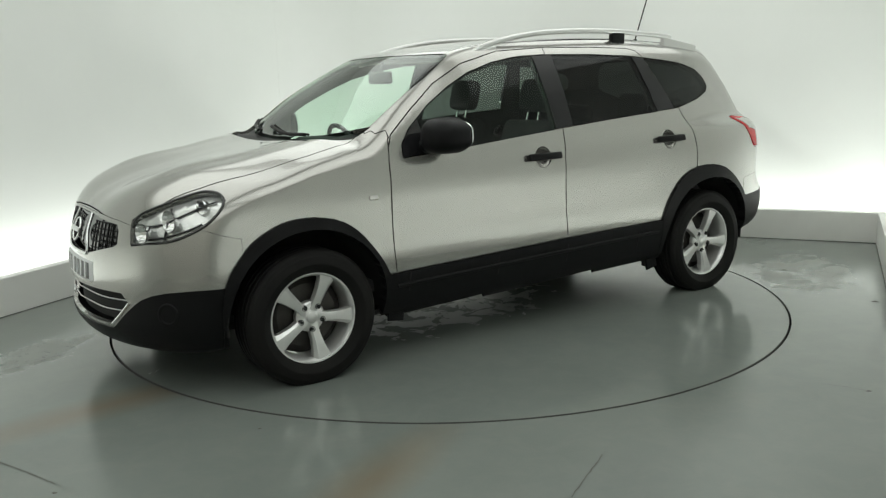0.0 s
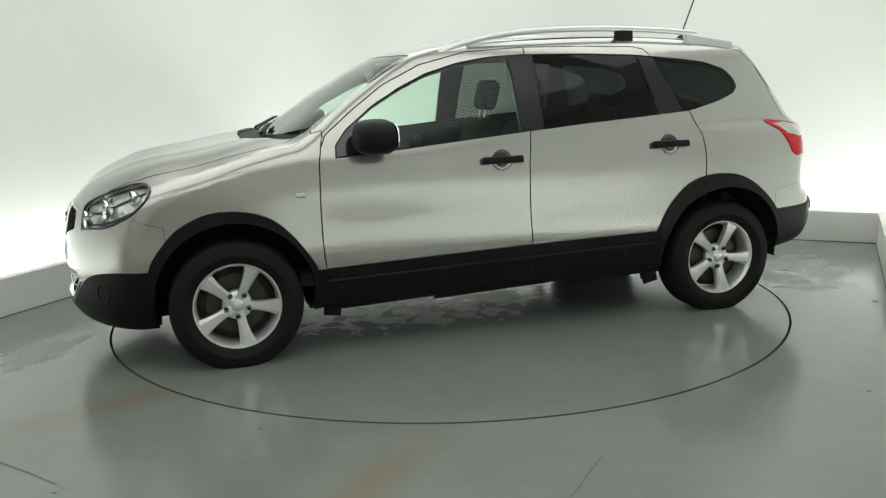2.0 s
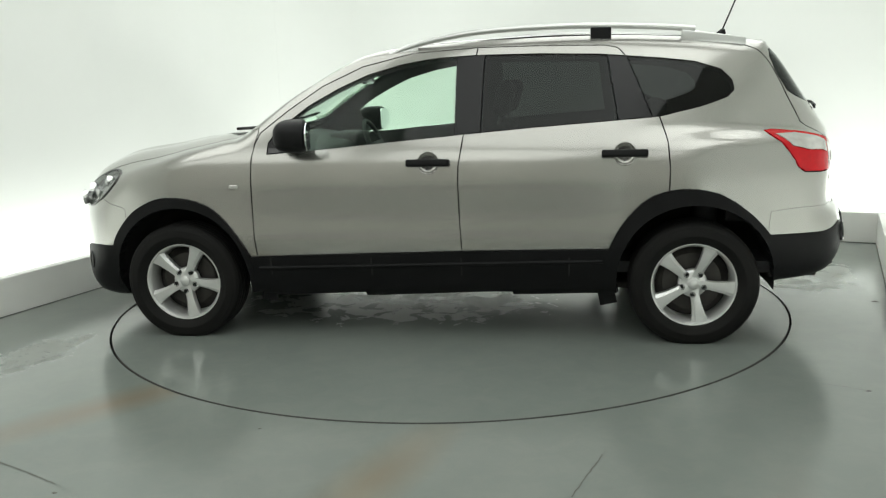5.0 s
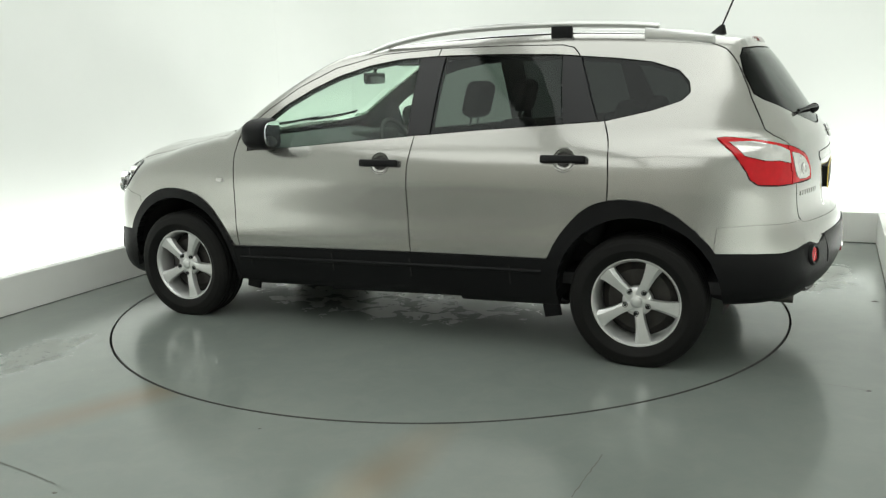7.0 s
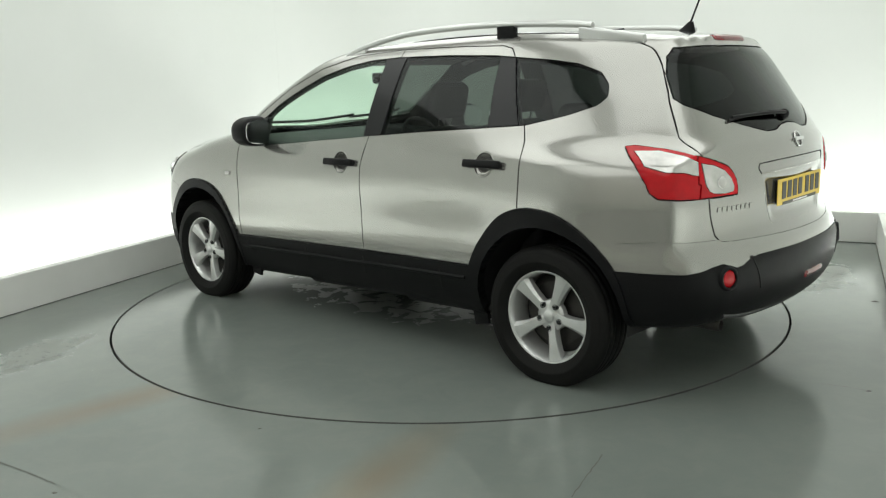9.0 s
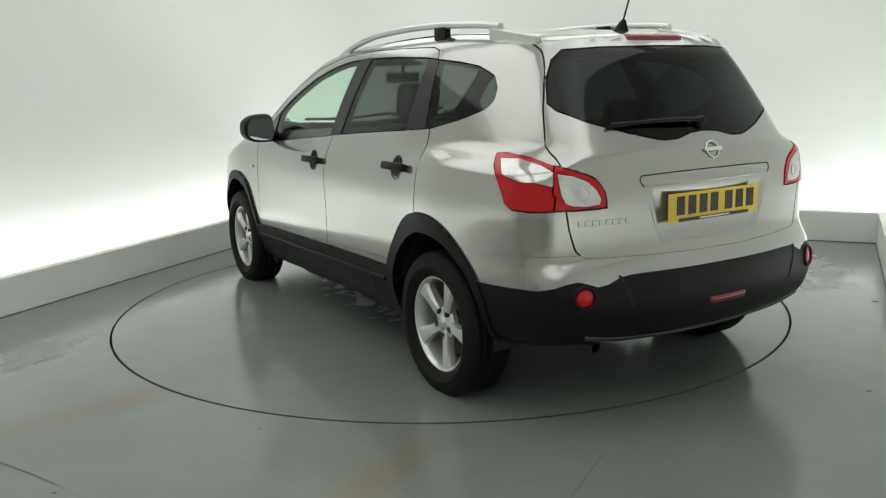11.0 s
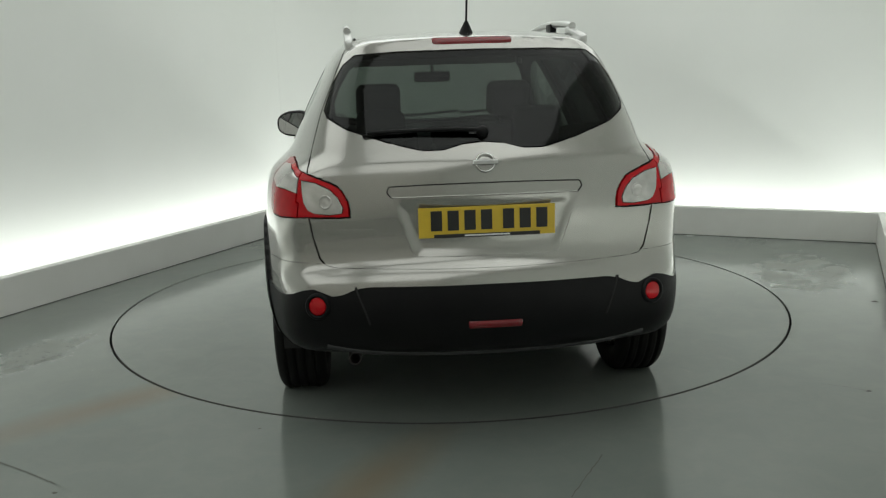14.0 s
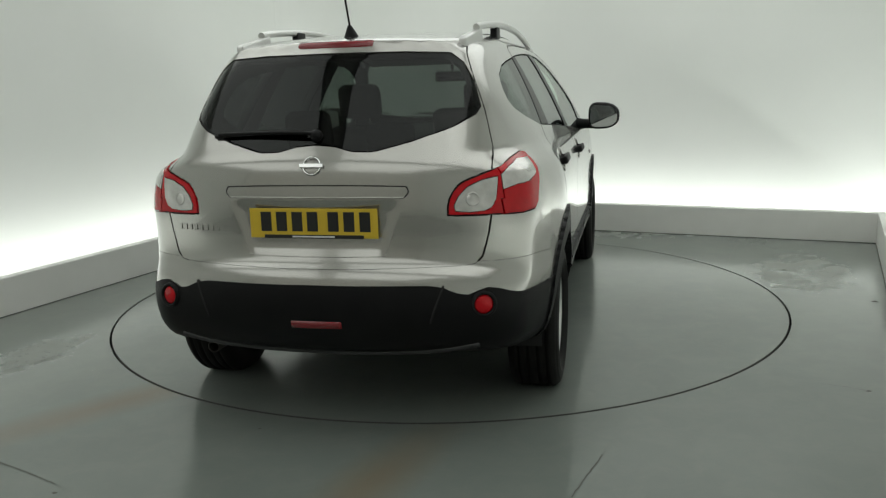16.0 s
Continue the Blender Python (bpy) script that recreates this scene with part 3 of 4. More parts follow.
# cuts that give the recess of the plate clean edges
DISH_LINES = [("dish", "r", [(0.277 - d, 0.742), (0.357 - d, 0.971)], TAIL) for d in (0.0, 0.011, 0.022, 0.034, 0.045)]
DISH_LINES += [("dish", "r", [(0.0, z), (0.37, z)], TAIL) for z in (0.745, 0.755, 0.765, 0.775, 0.785, 0.915, 0.928, 0.941, 0.955, 0.968)]


def inside(poly, a, b):
    hit = False
    for (ax, az), (bx, bz) in zip(poly, poly[1:] + poly[:1]):
        if (az > b) != (bz > b) and a < ax + (b - az) / (bz - az) * (bx - ax):
            hit = not hit
    return hit


def cut_shell():
    """Half of the car's skin as a bmesh, cut along all panel outlines."""
    g = base_grid()
    bm = bmesh.new()
    vs = [[bm.verts.new(q) for q in row] for row in g]
    for r0, r1 in zip(vs, vs[1:]):
        for i in range(len(r0) - 1):
            bm.faces.new((r0[i], r0[i + 1], r1[i + 1], r1[i]))
    bmesh.ops.remove_doubles(bm, verts=bm.verts, dist=0.0004)
    bmesh.ops.dissolve_degenerate(bm, edges=bm.edges, dist=0.0002)
    bm.normal_update()
    probe = max(bm.faces, key=lambda f: f.calc_area())
    if probe.normal.dot(Vector(slope(np.array(probe.calc_center_median())[None])[0])) < 0:
        bmesh.ops.reverse_faces(bm, faces=bm.faces)
    for name, view, poly, where in REGIONS + [*DISH_LINES, ("edge", "r", BONNET_EDGE, lambda c: c[0] > 1.9 and c[1] < 0.62), ("b1", "s", [(-0.157, 1.52), (-0.160, 1.08)], FLANK), ("b2", "s", [(-0.308, 1.53), (-0.294, 1.1)], FLANK),
                                              ("c1", "s", [(-0.945, 1.51), (-0.998, 1.16)], FLANK), ("c2", "s", [(-1.041, 1.50), (-1.172, 1.17)], FLANK), ("a1", "s", [(0.72, 1.22), (0.70, 1.02)], FLANK)]:
        centres = [(f, f.calc_center_median()) for f in bm.faces]
        near = [(f, VIEWS[view](c)) for f, c in centres if where(c)]
        for (ax, az), (bx, bz) in zip(poly, poly[1:] + (poly[:1] if len(poly) > 2 else [])):
            pad = 0.035
            x0, x1, z0, z1 = min(ax, bx) - pad, max(ax, bx) + pad, min(az, bz) - pad, max(az, bz) + pad
            faces = [f for f, (u, v) in near if f.is_valid and x0 < u < x1 and z0 < v < z1]
            if not faces:
                continue
            p0, p1 = LIFT[view](ax, az), LIFT[view](bx, bz)
            normal = (p1 - p0).cross(ACROSS[view])
            if normal.length < 1e-6:
                continue
            geom = set(faces)
            for f in faces:
                geom.update(f.verts), geom.update(f.edges)
            res = bmesh.ops.bisect_plane(bm, geom=list(geom), plane_co=p0, plane_no=normal.normalized(), dist=0.0004)
            fresh = {f for e in res["geom_cut"] if isinstance(e, bmesh.types.BMEdge) for f in e.link_faces}
            known = {f for f, _ in near if f.is_valid}
            near = [(f, w) for f, w in near if f.is_valid]
            near += [(f, VIEWS[view](f.calc_center_median())) for f in fresh if f not in known]
    return bm


def sort_faces(bm):
    """Face lists by panel name."""
    out = {}
    for f in bm.faces:
        c = f.calc_center_median()
        kind = "side"
        for name, view, poly, where in REGIONS:
            if where(c) and inside(poly, *VIEWS[view](c)):
                if name == "bonnet" and c.x > 1.9 and not inside(BONNET_EDGE, c.y, c.z):
                    continue
                kind = name
                break
        if kind == "windows":
            lean = lambda top, low: top + (low - top) * (1.5 - c.z) / 0.4
            kind = ("sail" if c.x > lean(0.735, 0.708) else "window_front" if c.x > lean(-0.157, -0.16) else "pillar_middle" if c.x > lean(-0.307, -0.294)
                    else "window_rear" if c.x > lean(-0.943, -1.006) else "pillar_rear" if c.x > lean(-1.041, -1.2) else "window_quarter")
        if kind == "tail_lamp":
            kind = "tail_lamp" if c.x + c.y > -1.325 else "tail_lamp_in"
        if kind in ("side", "front_bumper", "rear_bumper", "arch_trim_front", "arch_trim_rear", "sill") and f.normal.z < -0.75 and c.z < 0.45:
            kind = "underbody"
        if kind == "side":
            kind = "wing" if c.x > 0.92 and c.z < 1.15 else "side_frame"
        out.setdefault(kind, []).append(f)
    return out


def panel_mesh(name, faces, offset=0.0, gap=0.0035, flange=0.02, whole=False, flip=False):
    """A panel of the skin with its own turned-in edge. whole: both halves in one; flip: the half on the other side."""
    verts = list({v for f in faces for v in f.verts})
    index = {v: i for i, v in enumerate(verts)}
    p = np.array([v.co for v in verts])
    g = slope(p, 0.014)
    g[np.abs(p[:, 1]) < 1e-4, 1] = 0
    count = {}
    for f in faces:
        for e in f.edges:
            count[e] = count.get(e, 0) + 1
    border = [e for e, n in count.items() if n == 1 and not (abs(e.verts[0].co.y) < 1e-4 and abs(e.verts[1].co.y) < 1e-4)]
    rim = {v for e in border for v in e.verts}
    pull = {v: Vector() for v in rim}
    for f in faces:
        c = f.calc_center_median()
        for v in f.verts:
            if v in pull:
                pull[v] += (c - v.co).normalized()
    for v, d in pull.items():
        i = index[v]
        if abs(v.co.y) < 1e-4:
            d.y = 0
        n = Vector(g[i])
        d = d - n * d.dot(n)
        if d.length > 1e-6:
            p[i] += np.array(d.normalized()) * gap
    p = p + g * offset
    pts, nor, polys = [tuple(q) for q in p], [tuple(q) for q in g], [[index[v] for v in f.verts] for f in faces]
    side, mine = {}, set(faces)
    for e in border:
        f = next(f for f in e.link_faces if f in mine)
        loop = next(l for l in f.loops if l.edge == e)
        a, b = loop.vert, loop.link_loop_next.vert
        for v in (a, b):
            if v not in side:
                i = index[v]
                out = -Vector(pull[v]).normalized() if pull[v].length > 1e-6 else Vector(g[i])
                side[v] = len(pts)
                pts += [tuple(p[i]), tuple(p[i] - g[i] * flange)]
                nor += [tuple(out)] * 2
        polys.append([side[b], side[a], side[a] + 1, side[b] + 1])
    if whole or flip:
        n = len(pts)
        mirrored = [(x, -y, z) for x, y, z in pts]
        mnor = [(x, -y, z) for x, y, z in nor]
        if flip:
            pts, nor, polys = mirrored, mnor, [q[::-1] for q in polys]
        else:
            polys = polys + [[(k if abs(pts[k][1]) < 1e-4 else k + n) for k in q[::-1]] for q in polys]
            pts, nor = pts + mirrored, nor + mnor
    me = bpy.data.meshes.new(name)
    me.from_pydata(pts, [], polys)
    me.update()
    me.polygons.foreach_set("use_smooth", [True] * len(me.polygons))
    me.normals_split_custom_set_from_vertices(nor)
    return me


def skin_part(name, faces, mat, parent, label="", **kw):
    me = panel_mesh(name, faces, **kw)
    ob = new(name, me)
    me.materials.append(mat)
    ob.parent = parent
    return tagged(ob, label)


car = tagged(new("car"), "silver seven-seat family car with black plastic cladding, standing on the turntable", "car")
shell = cut_shell()
shell.normal_update()
for v, q in zip(list(shell.verts), settle(np.array([v.co for v in shell.verts]), 2)):
    if abs(v.co.y) < 1e-4:
        q[1] = 0
    v.co = q
shell.normal_update()
panels = sort_faces(shell)
made = {}
for kind, name, mat, label, kw in (
        ("roof", "roof", SILVER, "silver roof panel", {}), ("bonnet", "bonnet", SILVER, "silver bonnet with raised flanks", {}), ("screen", "windscreen", CLEAR, "faintly green windscreen", {"offset": -0.003}),
        ("cowl", "cowl", PLASTIC, "black cowl under the wipers", {"offset": -0.02}), ("tailgate", "tailgate", SILVER, "silver tailgate", {"gap": 0.0045}),
        ("rear_window", "rear_window", REARGLASS, "dark tinted rear window", {"offset": -0.003}),
        ("rear_bumper", "rear_bumper", SILVER, "silver rear bumper", {"offset": 0.001, "gap": -0.0022}), ("rear_bumper_black", "bumper_cladding", PLASTIC, "black lower bumper cladding", {"offset": 0.006, "gap": 0.0}),
        ("front_bumper", "front_bumper", SILVER, "silver front bumper", {"offset": 0.001, "gap": -0.0015}), ("front_bumper_black", "bumper_cladding", PLASTIC, "black lower bumper cladding", {"offset": 0.006, "gap": 0.0}),
        ("grille", "grille", GLOSS, "black grille", {"offset": -0.035, "gap": 0.0}), ("intake", "lower_intake", GAP, "black lower air intake", {"offset": -0.05, "gap": 0.0}),
        ("underbody", "underbody", GAP, "dark underbody", {"offset": -0.01, "gap": -0.004})):
    made[kind] = skin_part(name, panels[kind], mat, car, label, whole=True, **kw)
for flip in (False, True):
    for kind, name, mat, label, kw in (
            ("side_frame", "side_frame", SILVER, "silver body side and roof pillar", {}), ("wing", "wing", SILVER, "silver front wing", {}),
            ("front_door", "front_door", SILVER, "silver front door", {}), ("rear_door", "rear_door", SILVER, "silver rear door", {}),
            ("sill", "sill_cladding", PLASTIC, "black sill cladding", {"offset": 0.012, "gap": 0.0}), ("arch_trim_front", "arch_trim", PLASTIC, "black wheel arch trim", {"offset": 0.014, "gap": 0.0, "flange": 0.05}),
            ("arch_trim_rear", "arch_trim", PLASTIC, "black wheel arch trim", {"offset": 0.014, "gap": 0.0, "flange": 0.05}),
            ("sail", "mirror_sail", GLOSS, "black mirror triangle", {"offset": -0.001}), ("window_quarter", "quarter_window", PRIVACY, "dark tinted quarter window", {"offset": -0.004}),
            ("pillar_middle", "middle_pillar_cover", PILLAR, "black pillar cover", {"offset": -0.002}), ("pillar_rear", "rear_pillar_cover", PILLAR, "black pillar cover", {"offset": -0.002}),
            ("window_front", "front_side_window", CLEAR, "faintly green side window", {"offset": -0.006}), ("window_rear", "rear_side_window", PRIVACY, "dark tinted side window", {"offset": -0.006}),
            ("tail_lamp", "tail_lamp", RED, "red tail lamp with a clear upper band", {"offset": 0.004}), ("headlamp", "headlamp", REFLECTOR, "headlamp with bright reflectors", {"offset": -0.03, "gap": 0.004, "flange": 0.0})):
        made[kind, flip] = skin_part(name, panels[kind], mat, car, label, flip=flip, **kw)
    made["tail_lamp_in", flip] = skin_part("tail_lamp_inner", panels["tail_lamp_in"], RED, made["tailgate"], "red inner tail lamp", flip=flip, offset=0.004)
    skin_part("clear_lens", panels["tail_clear"], WHITELENS, made["tail_lamp", flip], "clear lens band", flip=flip, offset=0.006, gap=0.0)
    skin_part("clear_lens", panels["tail_clear_in"], WHITELENS, made["tailgate"], "clear reversing lens", flip=flip, offset=0.006, gap=0.0)
    skin_part("lamp_cover", panels["headlamp"], LENS, made["headlamp", flip], "clear headlamp cover", flip=flip, offset=0.001, gap=0.004, flange=0.035)

# dark cabin lining behind the panels, light headlining under the roof
lining = [f for k in ("front_door", "rear_door", "wing", "side_frame", "pillar_middle", "pillar_rear", "sail", "tailgate", "rear_bumper", "cowl", "sill") for f in panels[k]]
skin_part("cabin_lining", lining, TRIM, car, "dark grey cabin lining", whole=True, offset=-0.035, gap=-0.004, flange=0.0)
skin_part("headlining", panels["roof"], LINING, car, "light grey headlining", whole=True, offset=-0.04, gap=-0.02, flange=0.0)
# Near-black sheet added so the panel gaps look deep in shade.
backing = [f for k in ("front_door", "rear_door", "wing", "side_frame", "tailgate", "rear_bumper", "front_bumper", "bonnet", "roof", "tail_lamp", "tail_lamp_in", "rear_bumper_black", "front_bumper_black") for f in panels[k]]
skin_part("seam_backing", backing, GAP, car, "dark sheet added to shade the panel gaps", whole=True, offset=-0.016, gap=0.0, flange=0.0)
shell.free()
# ---- wheels ----
HUB, SINK = 0.311, 0.012                                # height of the wheel centres; the body sits that much lower on its springs


def spin(bm, profile, steps=64, close=False):
    """Turns a profile of (radius, y) points about the y axis."""
    rings = [[bm.verts.new((r * math.cos(i * math.tau / steps), y, r * math.sin(i * math.tau / steps))) for i in range(steps)] for r, y in profile]
    for a, b in zip(rings, rings[1:] + (rings[:1] if close else [])):
        for i in range(steps):
            j = (i + 1) % steps
            bm.faces.new((a[i], a[j], b[j], b[i]))
    bmesh.ops.recalc_face_normals(bm, faces=bm.faces)
    return bm


def tyre_mesh():
    """Tyre with four tread grooves, raised sidewall bands and a flat where it stands."""
    bm = bmesh.new()
    r = 0.327
    prof = [(0.212, -0.08), (0.225, -0.095), (0.265, -0.109), (0.297, -0.106), (0.315, -0.095), (0.323, -0.084)]
    for y in (-0.060, -0.021, 0.021, 0.060):
        prof += [(r, y - 0.015), (r, y - 0.006), (r - 0.009, y - 0.0045), (r - 0.009, y + 0.0045), (r, y + 0.006), (r, y + 0.015)]
    prof += [(0.323, 0.084), (0.315, 0.095), (0.309, 0.1005), (0.303, 0.1005), (0.297, 0.1065), (0.29, 0.1085), (0.268, 0.1105), (0.262, 0.1125), (0.256, 0.1125), (0.252, 0.109), (0.23, 0.101), (0.219, 0.090), (0.212, 0.08)]
    spin(bm, prof, 96)
    for v in bm.verts:
        if v.co.z < -HUB:
            v.co.y *= 1 + 0.9 * (-HUB - v.co.z)
            v.co.z = -HUB
    return mesh_of(bm, "tyre")


def rim_mesh():
    """Deep rim with five tapered spokes, each with a bright face and a sloping flank."""
    bm = bmesh.new()
    spin(bm, [(0.198, -0.09), (0.193, 0.02), (0.196, 0.060), (0.203, 0.076), (0.209, 0.0845), (0.2155, 0.0855), (0.2185, 0.079), (0.214, 0.06), (0.206, -0.09)], 72)
    for k in range(5):
        a = radians(-101 + 72 * k)
        turn = Matrix(((math.cos(a), 0, -math.sin(a)), (0, 1, 0), (math.sin(a), 0, math.cos(a)))).to_4x4()
        stations = [(0.022, 0.026, 0.058), (0.055, 0.0235, 0.0615), (0.085, 0.023, 0.066), (0.115, 0.0255, 0.0705), (0.145, 0.030, 0.074), (0.172, 0.0355, 0.0765), (0.192, 0.042, 0.078), (0.206, 0.052, 0.079)]
        rows = []
        for r, w, y in stations:
            t = r / 0.206
            rows.append([bm.verts.new(turn @ Vector(q)) for q in ((r, y - 0.040, -w * 0.92), (r, y - 0.010, -w), (r, y - 0.002, -w * 0.90), (r, y, -w * 0.3), (r, y - 0.001, w * (0.62 - 0.12 * t)), (r, y - 0.005 - 0.012 * t, w), (r, y - 0.044, w * 0.98))])
        for p, q in zip(rows, rows[1:]):
            for i in range(6):
                bm.faces.new((p[i], p[i + 1], q[i + 1], q[i]))
    spin(bm, [(0.0, 0.0605), (0.03, 0.0605), (0.036, 0.057), (0.05, 0.0565), (0.066, 0.051), (0.073, 0.043), (0.075, 0.02)], 40)
    bmesh.ops.recalc_face_normals(bm, faces=bm.faces)
    return mesh_of(bm, "rim")


def lathe(profile, steps=24):
    return mesh_of(spin(bmesh.new(), profile, steps), "turned")


TYRE, RIM = tyre_mesh(), rim_mesh()
# Brake disc, widened and darkened to stand for the shade between the spokes.
SHADE_DRUM = lathe([(0.0, -0.06), (0.188, -0.06), (0.188, -0.03), (0.15, 0.0), (0.075, 0.0), (0.07, 0.025), (0.0, 0.025)], 48)
CAP = lathe([(0.0, 0.069), (0.022, 0.068), (0.027, 0.064), (0.028, 0.05)], 24)
NUT = lathe([(0.0, 0.0645), (0.008, 0.0645), (0.0085, 0.0585), (0.0105, 0.0580), (0.0112, 0.0645), (0.0135, 0.0640), (0.015, 0.05)], 14)
for x in (1.3825, -1.3825):
    for s in (1, -1):
        if not SHADE_DRUM.materials:
            SHADE_DRUM.materials.append(CAST)
        wheel = tagged(new("wheel", SHADE_DRUM), "alloy wheel with a black tyre")
        wheel.parent = car
        wheel.matrix_basis = pose(x, s * 0.77, HUB + SINK, 0, 0, 0 if s > 0 else 180)
        for name, me, mat, label in (("tyre", TYRE, RUBBER, "black rubber tyre"), ("rim", RIM, ALLOY, "five-spoke silver alloy rim"), ("centre_cap", CAP, ALLOY, "")):
            ob = new(name, me)
            if not me.materials:
                me.materials.append(mat)
                me.polygons.foreach_set("use_smooth", [True] * len(me.polygons))
                if name == "rim":
                    me.set_sharp_from_angle(angle=radians(32))
            ob.parent = wheel
            tagged(ob, label)
        # Nuts are black to paint in the shade of their recessed holes.
        for k in range(5):
            a = radians(-90 + 72 * k)
            ob = new("dark_nut_hole", NUT)
            if not NUT.materials:
                NUT.materials.append(GLOSS)
            ob.parent = wheel
            ob.matrix_basis = pose(0.058 * math.cos(a), 0.0, 0.058 * math.sin(a))
        bm = bmesh.new()                                 # dark liner of the wheel house
        spin(bm, [(0.40, 0.055), (0.405, -0.15), (0.40, -0.36), (0.0, -0.36)], 48)
        bmesh.ops.delete(bm, geom=[f for f in bm.faces if f.calc_center_median().z < -0.06], context="FACES")
        for f in bm.faces:
            f.normal_flip()
        liner = part("wheel_liner", bm, GAP, car)
        liner.matrix_basis = pose(x, s * 0.77, 0.345, 0, 0, 0 if s > 0 else 180)
# ---- fittings on the skin ----


def on_skin(p, way):
    """The point of the skin found from p along way."""
    p, way = np.array(p, float), np.array(way, float)
    lo, hi = 0.0, 1.5
    for _ in range(30):
        mid = (lo + hi) / 2
        if body((p + way * mid)[None])[0] > 0:
            lo = mid
        else:
            hi = mid
    q = p + way * hi
    return Vector(q), Vector(slope(q[None])[0])


def seat_on(q, n, up=Vector((0, 0, 1))):
    """A pose at q with z along n and y upwards."""
    n = n.normalized()
    x = up.cross(n).normalized()
    y = n.cross(x)
    m = Matrix((x, y, n)).transposed().to_4x4()
    m.translation = q
    return m


def tube(points, radius, mat, name, parent, label="", flat=1.0, res=4, ends=True):
    cu = bpy.data.curves.new(name, "CURVE")
    cu.dimensions, cu.bevel_depth, cu.bevel_resolution, cu.use_fill_caps, cu.resolution_u = "3D", radius, res, ends, 6
    sp = cu.splines.new("POLY")
    pts = spline(points, 6) if len(points) > 2 else np.array(points, float)
    sp.points.add(len(pts) - 1)
    for q, w in zip(sp.points, pts):
        q.co = (*w, 1)
    tmp = bpy.data.objects.new(name, cu)
    scene.collection.objects.link(tmp)
    me = bpy.data.meshes.new_from_object(tmp)
    bpy.data.objects.remove(tmp)
    if flat != 1.0:
        c = np.array(pts)
        for v in me.vertices:
            k = np.argmin(((c - np.array(v.co)) ** 2).sum(1))
            v.co.z = c[k][2] + (v.co.z - c[k][2]) * flat
    return part(name, me, mat, parent, label)


for s in (1, -1):
    for x, z, door in ((-0.022, 0.968, "front_door"), (-1.028, 1.000, "rear_door")):
        q, n = on_skin((x, s * 1.3, z), (0, -s, 0))
        m = seat_on(q, n)
        bm = bmesh.new()                                  # round hollow behind the handle
        prof = [(0.0605, -0.002), (0.0595, 0.0012), (0.056, 0.0004), (0.051, -0.009), (0.042, -0.018), (0.025, -0.0235), (0.0, -0.025)]
        spin(bm, prof, 28)
        bmesh.ops.transform(bm, matrix=m @ pose(0, 0, 0, 90, 0, 0), verts=bm.verts)
        part("handle_dish", bm, SILVER, made[door, s < 0])
        bm = bmesh.new()
        box(bm, -0.115, 0.115, -0.019, 0.019, 0.020, 0.042, bevel=0.009)
        box(bm, -0.112, -0.085, -0.016, 0.016, -0.004, 0.03, bevel=0.005)
        box(bm, 0.085, 0.112, -0.016, 0.016, -0.004, 0.03, bevel=0.005)
        for v in bm.verts:
            v.co.z -= 0.9 * v.co.x ** 2
            v.co.y += 0.008 * math.cos(v.co.x * 12) - 0.004
        bmesh.ops.transform(bm, matrix=m, verts=bm.verts)
        part("door_handle", bm, PLASTIC, made[door, s < 0], "black bar door handle")
    # door mirrors: rounded housing, squarer on the inner side, glass framed at the back
    bm = bmesh.new()
    bmesh.ops.create_uvsphere(bm, u_segments=40, v_segments=24, radius=1.0)
    f = lambda t, p: math.copysign(abs(t) ** p, t)
    out = 0.946 if s > 0 else 0.982                       # the one on the other side is swung out a little more
    for v in bm.verts:
        x, y, z = v.co
        wide = 0.102 * f(y, 0.8 if y > 0 else 0.55)
        v.co = Vector((0.668 + (0.105 * f(x, 0.75) if x > 0 else 0.078 * f(x, 0.28)) - 0.16 * wide, s * (out + wide), 1.124 + 0.086 * f(z, 0.72) * (1 - 0.16 * y)))
    mirror = part("door_mirror", bm, PLASTIC, car, "black plastic door mirror")
    bm = bmesh.new()
    ring = []
    for k in range(40):
        y, z = math.cos(k * math.tau / 40), math.sin(k * math.tau / 40)
        wide = 0.087 * f(y, 0.75 if y > 0 else 0.45)
        ring.append(bm.verts.new((0.5865 - 0.16 * wide, s * (out + wide), 1.124 + 0.071 * f(z, 0.6) * (1 - 0.16 * y))))
    face = bm.faces.new(ring)
    ext = bmesh.ops.extrude_face_region(bm, geom=[face])
    bmesh.ops.translate(bm, vec=(0.006, 0, 0), verts=[v for v in ext["geom"] if isinstance(v, bmesh.types.BMVert)])
    bmesh.ops.recalc_face_normals(bm, faces=bm.faces)
    part("mirror_glass", bm, MIRROR, mirror, "mirror glass", smooth=False)
    tube([(0.72, s * 0.80, 1.075), (0.71, s * 0.85, 1.070), (0.69, s * 0.92, 1.068)], 0.032, PLASTIC, "mirror_arm", mirror)
    # side repeater
    q, n = on_skin((1.044, s * 1.3, 0.855), (0, -s, 0))
    bm = box(bmesh.new(), -0.024, 0.024, -0.011, 0.011, -0.004, 0.007, seat_on(q, n), 0.004)
    part("side_repeater", bm, WHITELENS, made["wing", s < 0], "small clear repeater lamp")
    # roof rails
    line = [(0.23, s * 0.555, 1.522), (0.10, s * 0.545, 1.572), (-0.09, s * 0.535, 1.613), (-0.31, s * 0.528, 1.639), (-0.62, s * 0.522, 1.650), (-0.92, s * 0.517, 1.647), (-1.24, s * 0.51, 1.630), (-1.40, s * 0.505, 1.614)]
    rail = tube(line, 0.016, BRUSHED, "roof_rail", car, "silver roof rail on black feet")
    tube([(0.30, s * 0.565, 1.492), (0.2, s * 0.553, 1.522), (0.06, s * 0.545, 1.553)], 0.018, BRUSHED, "front_foot", rail)
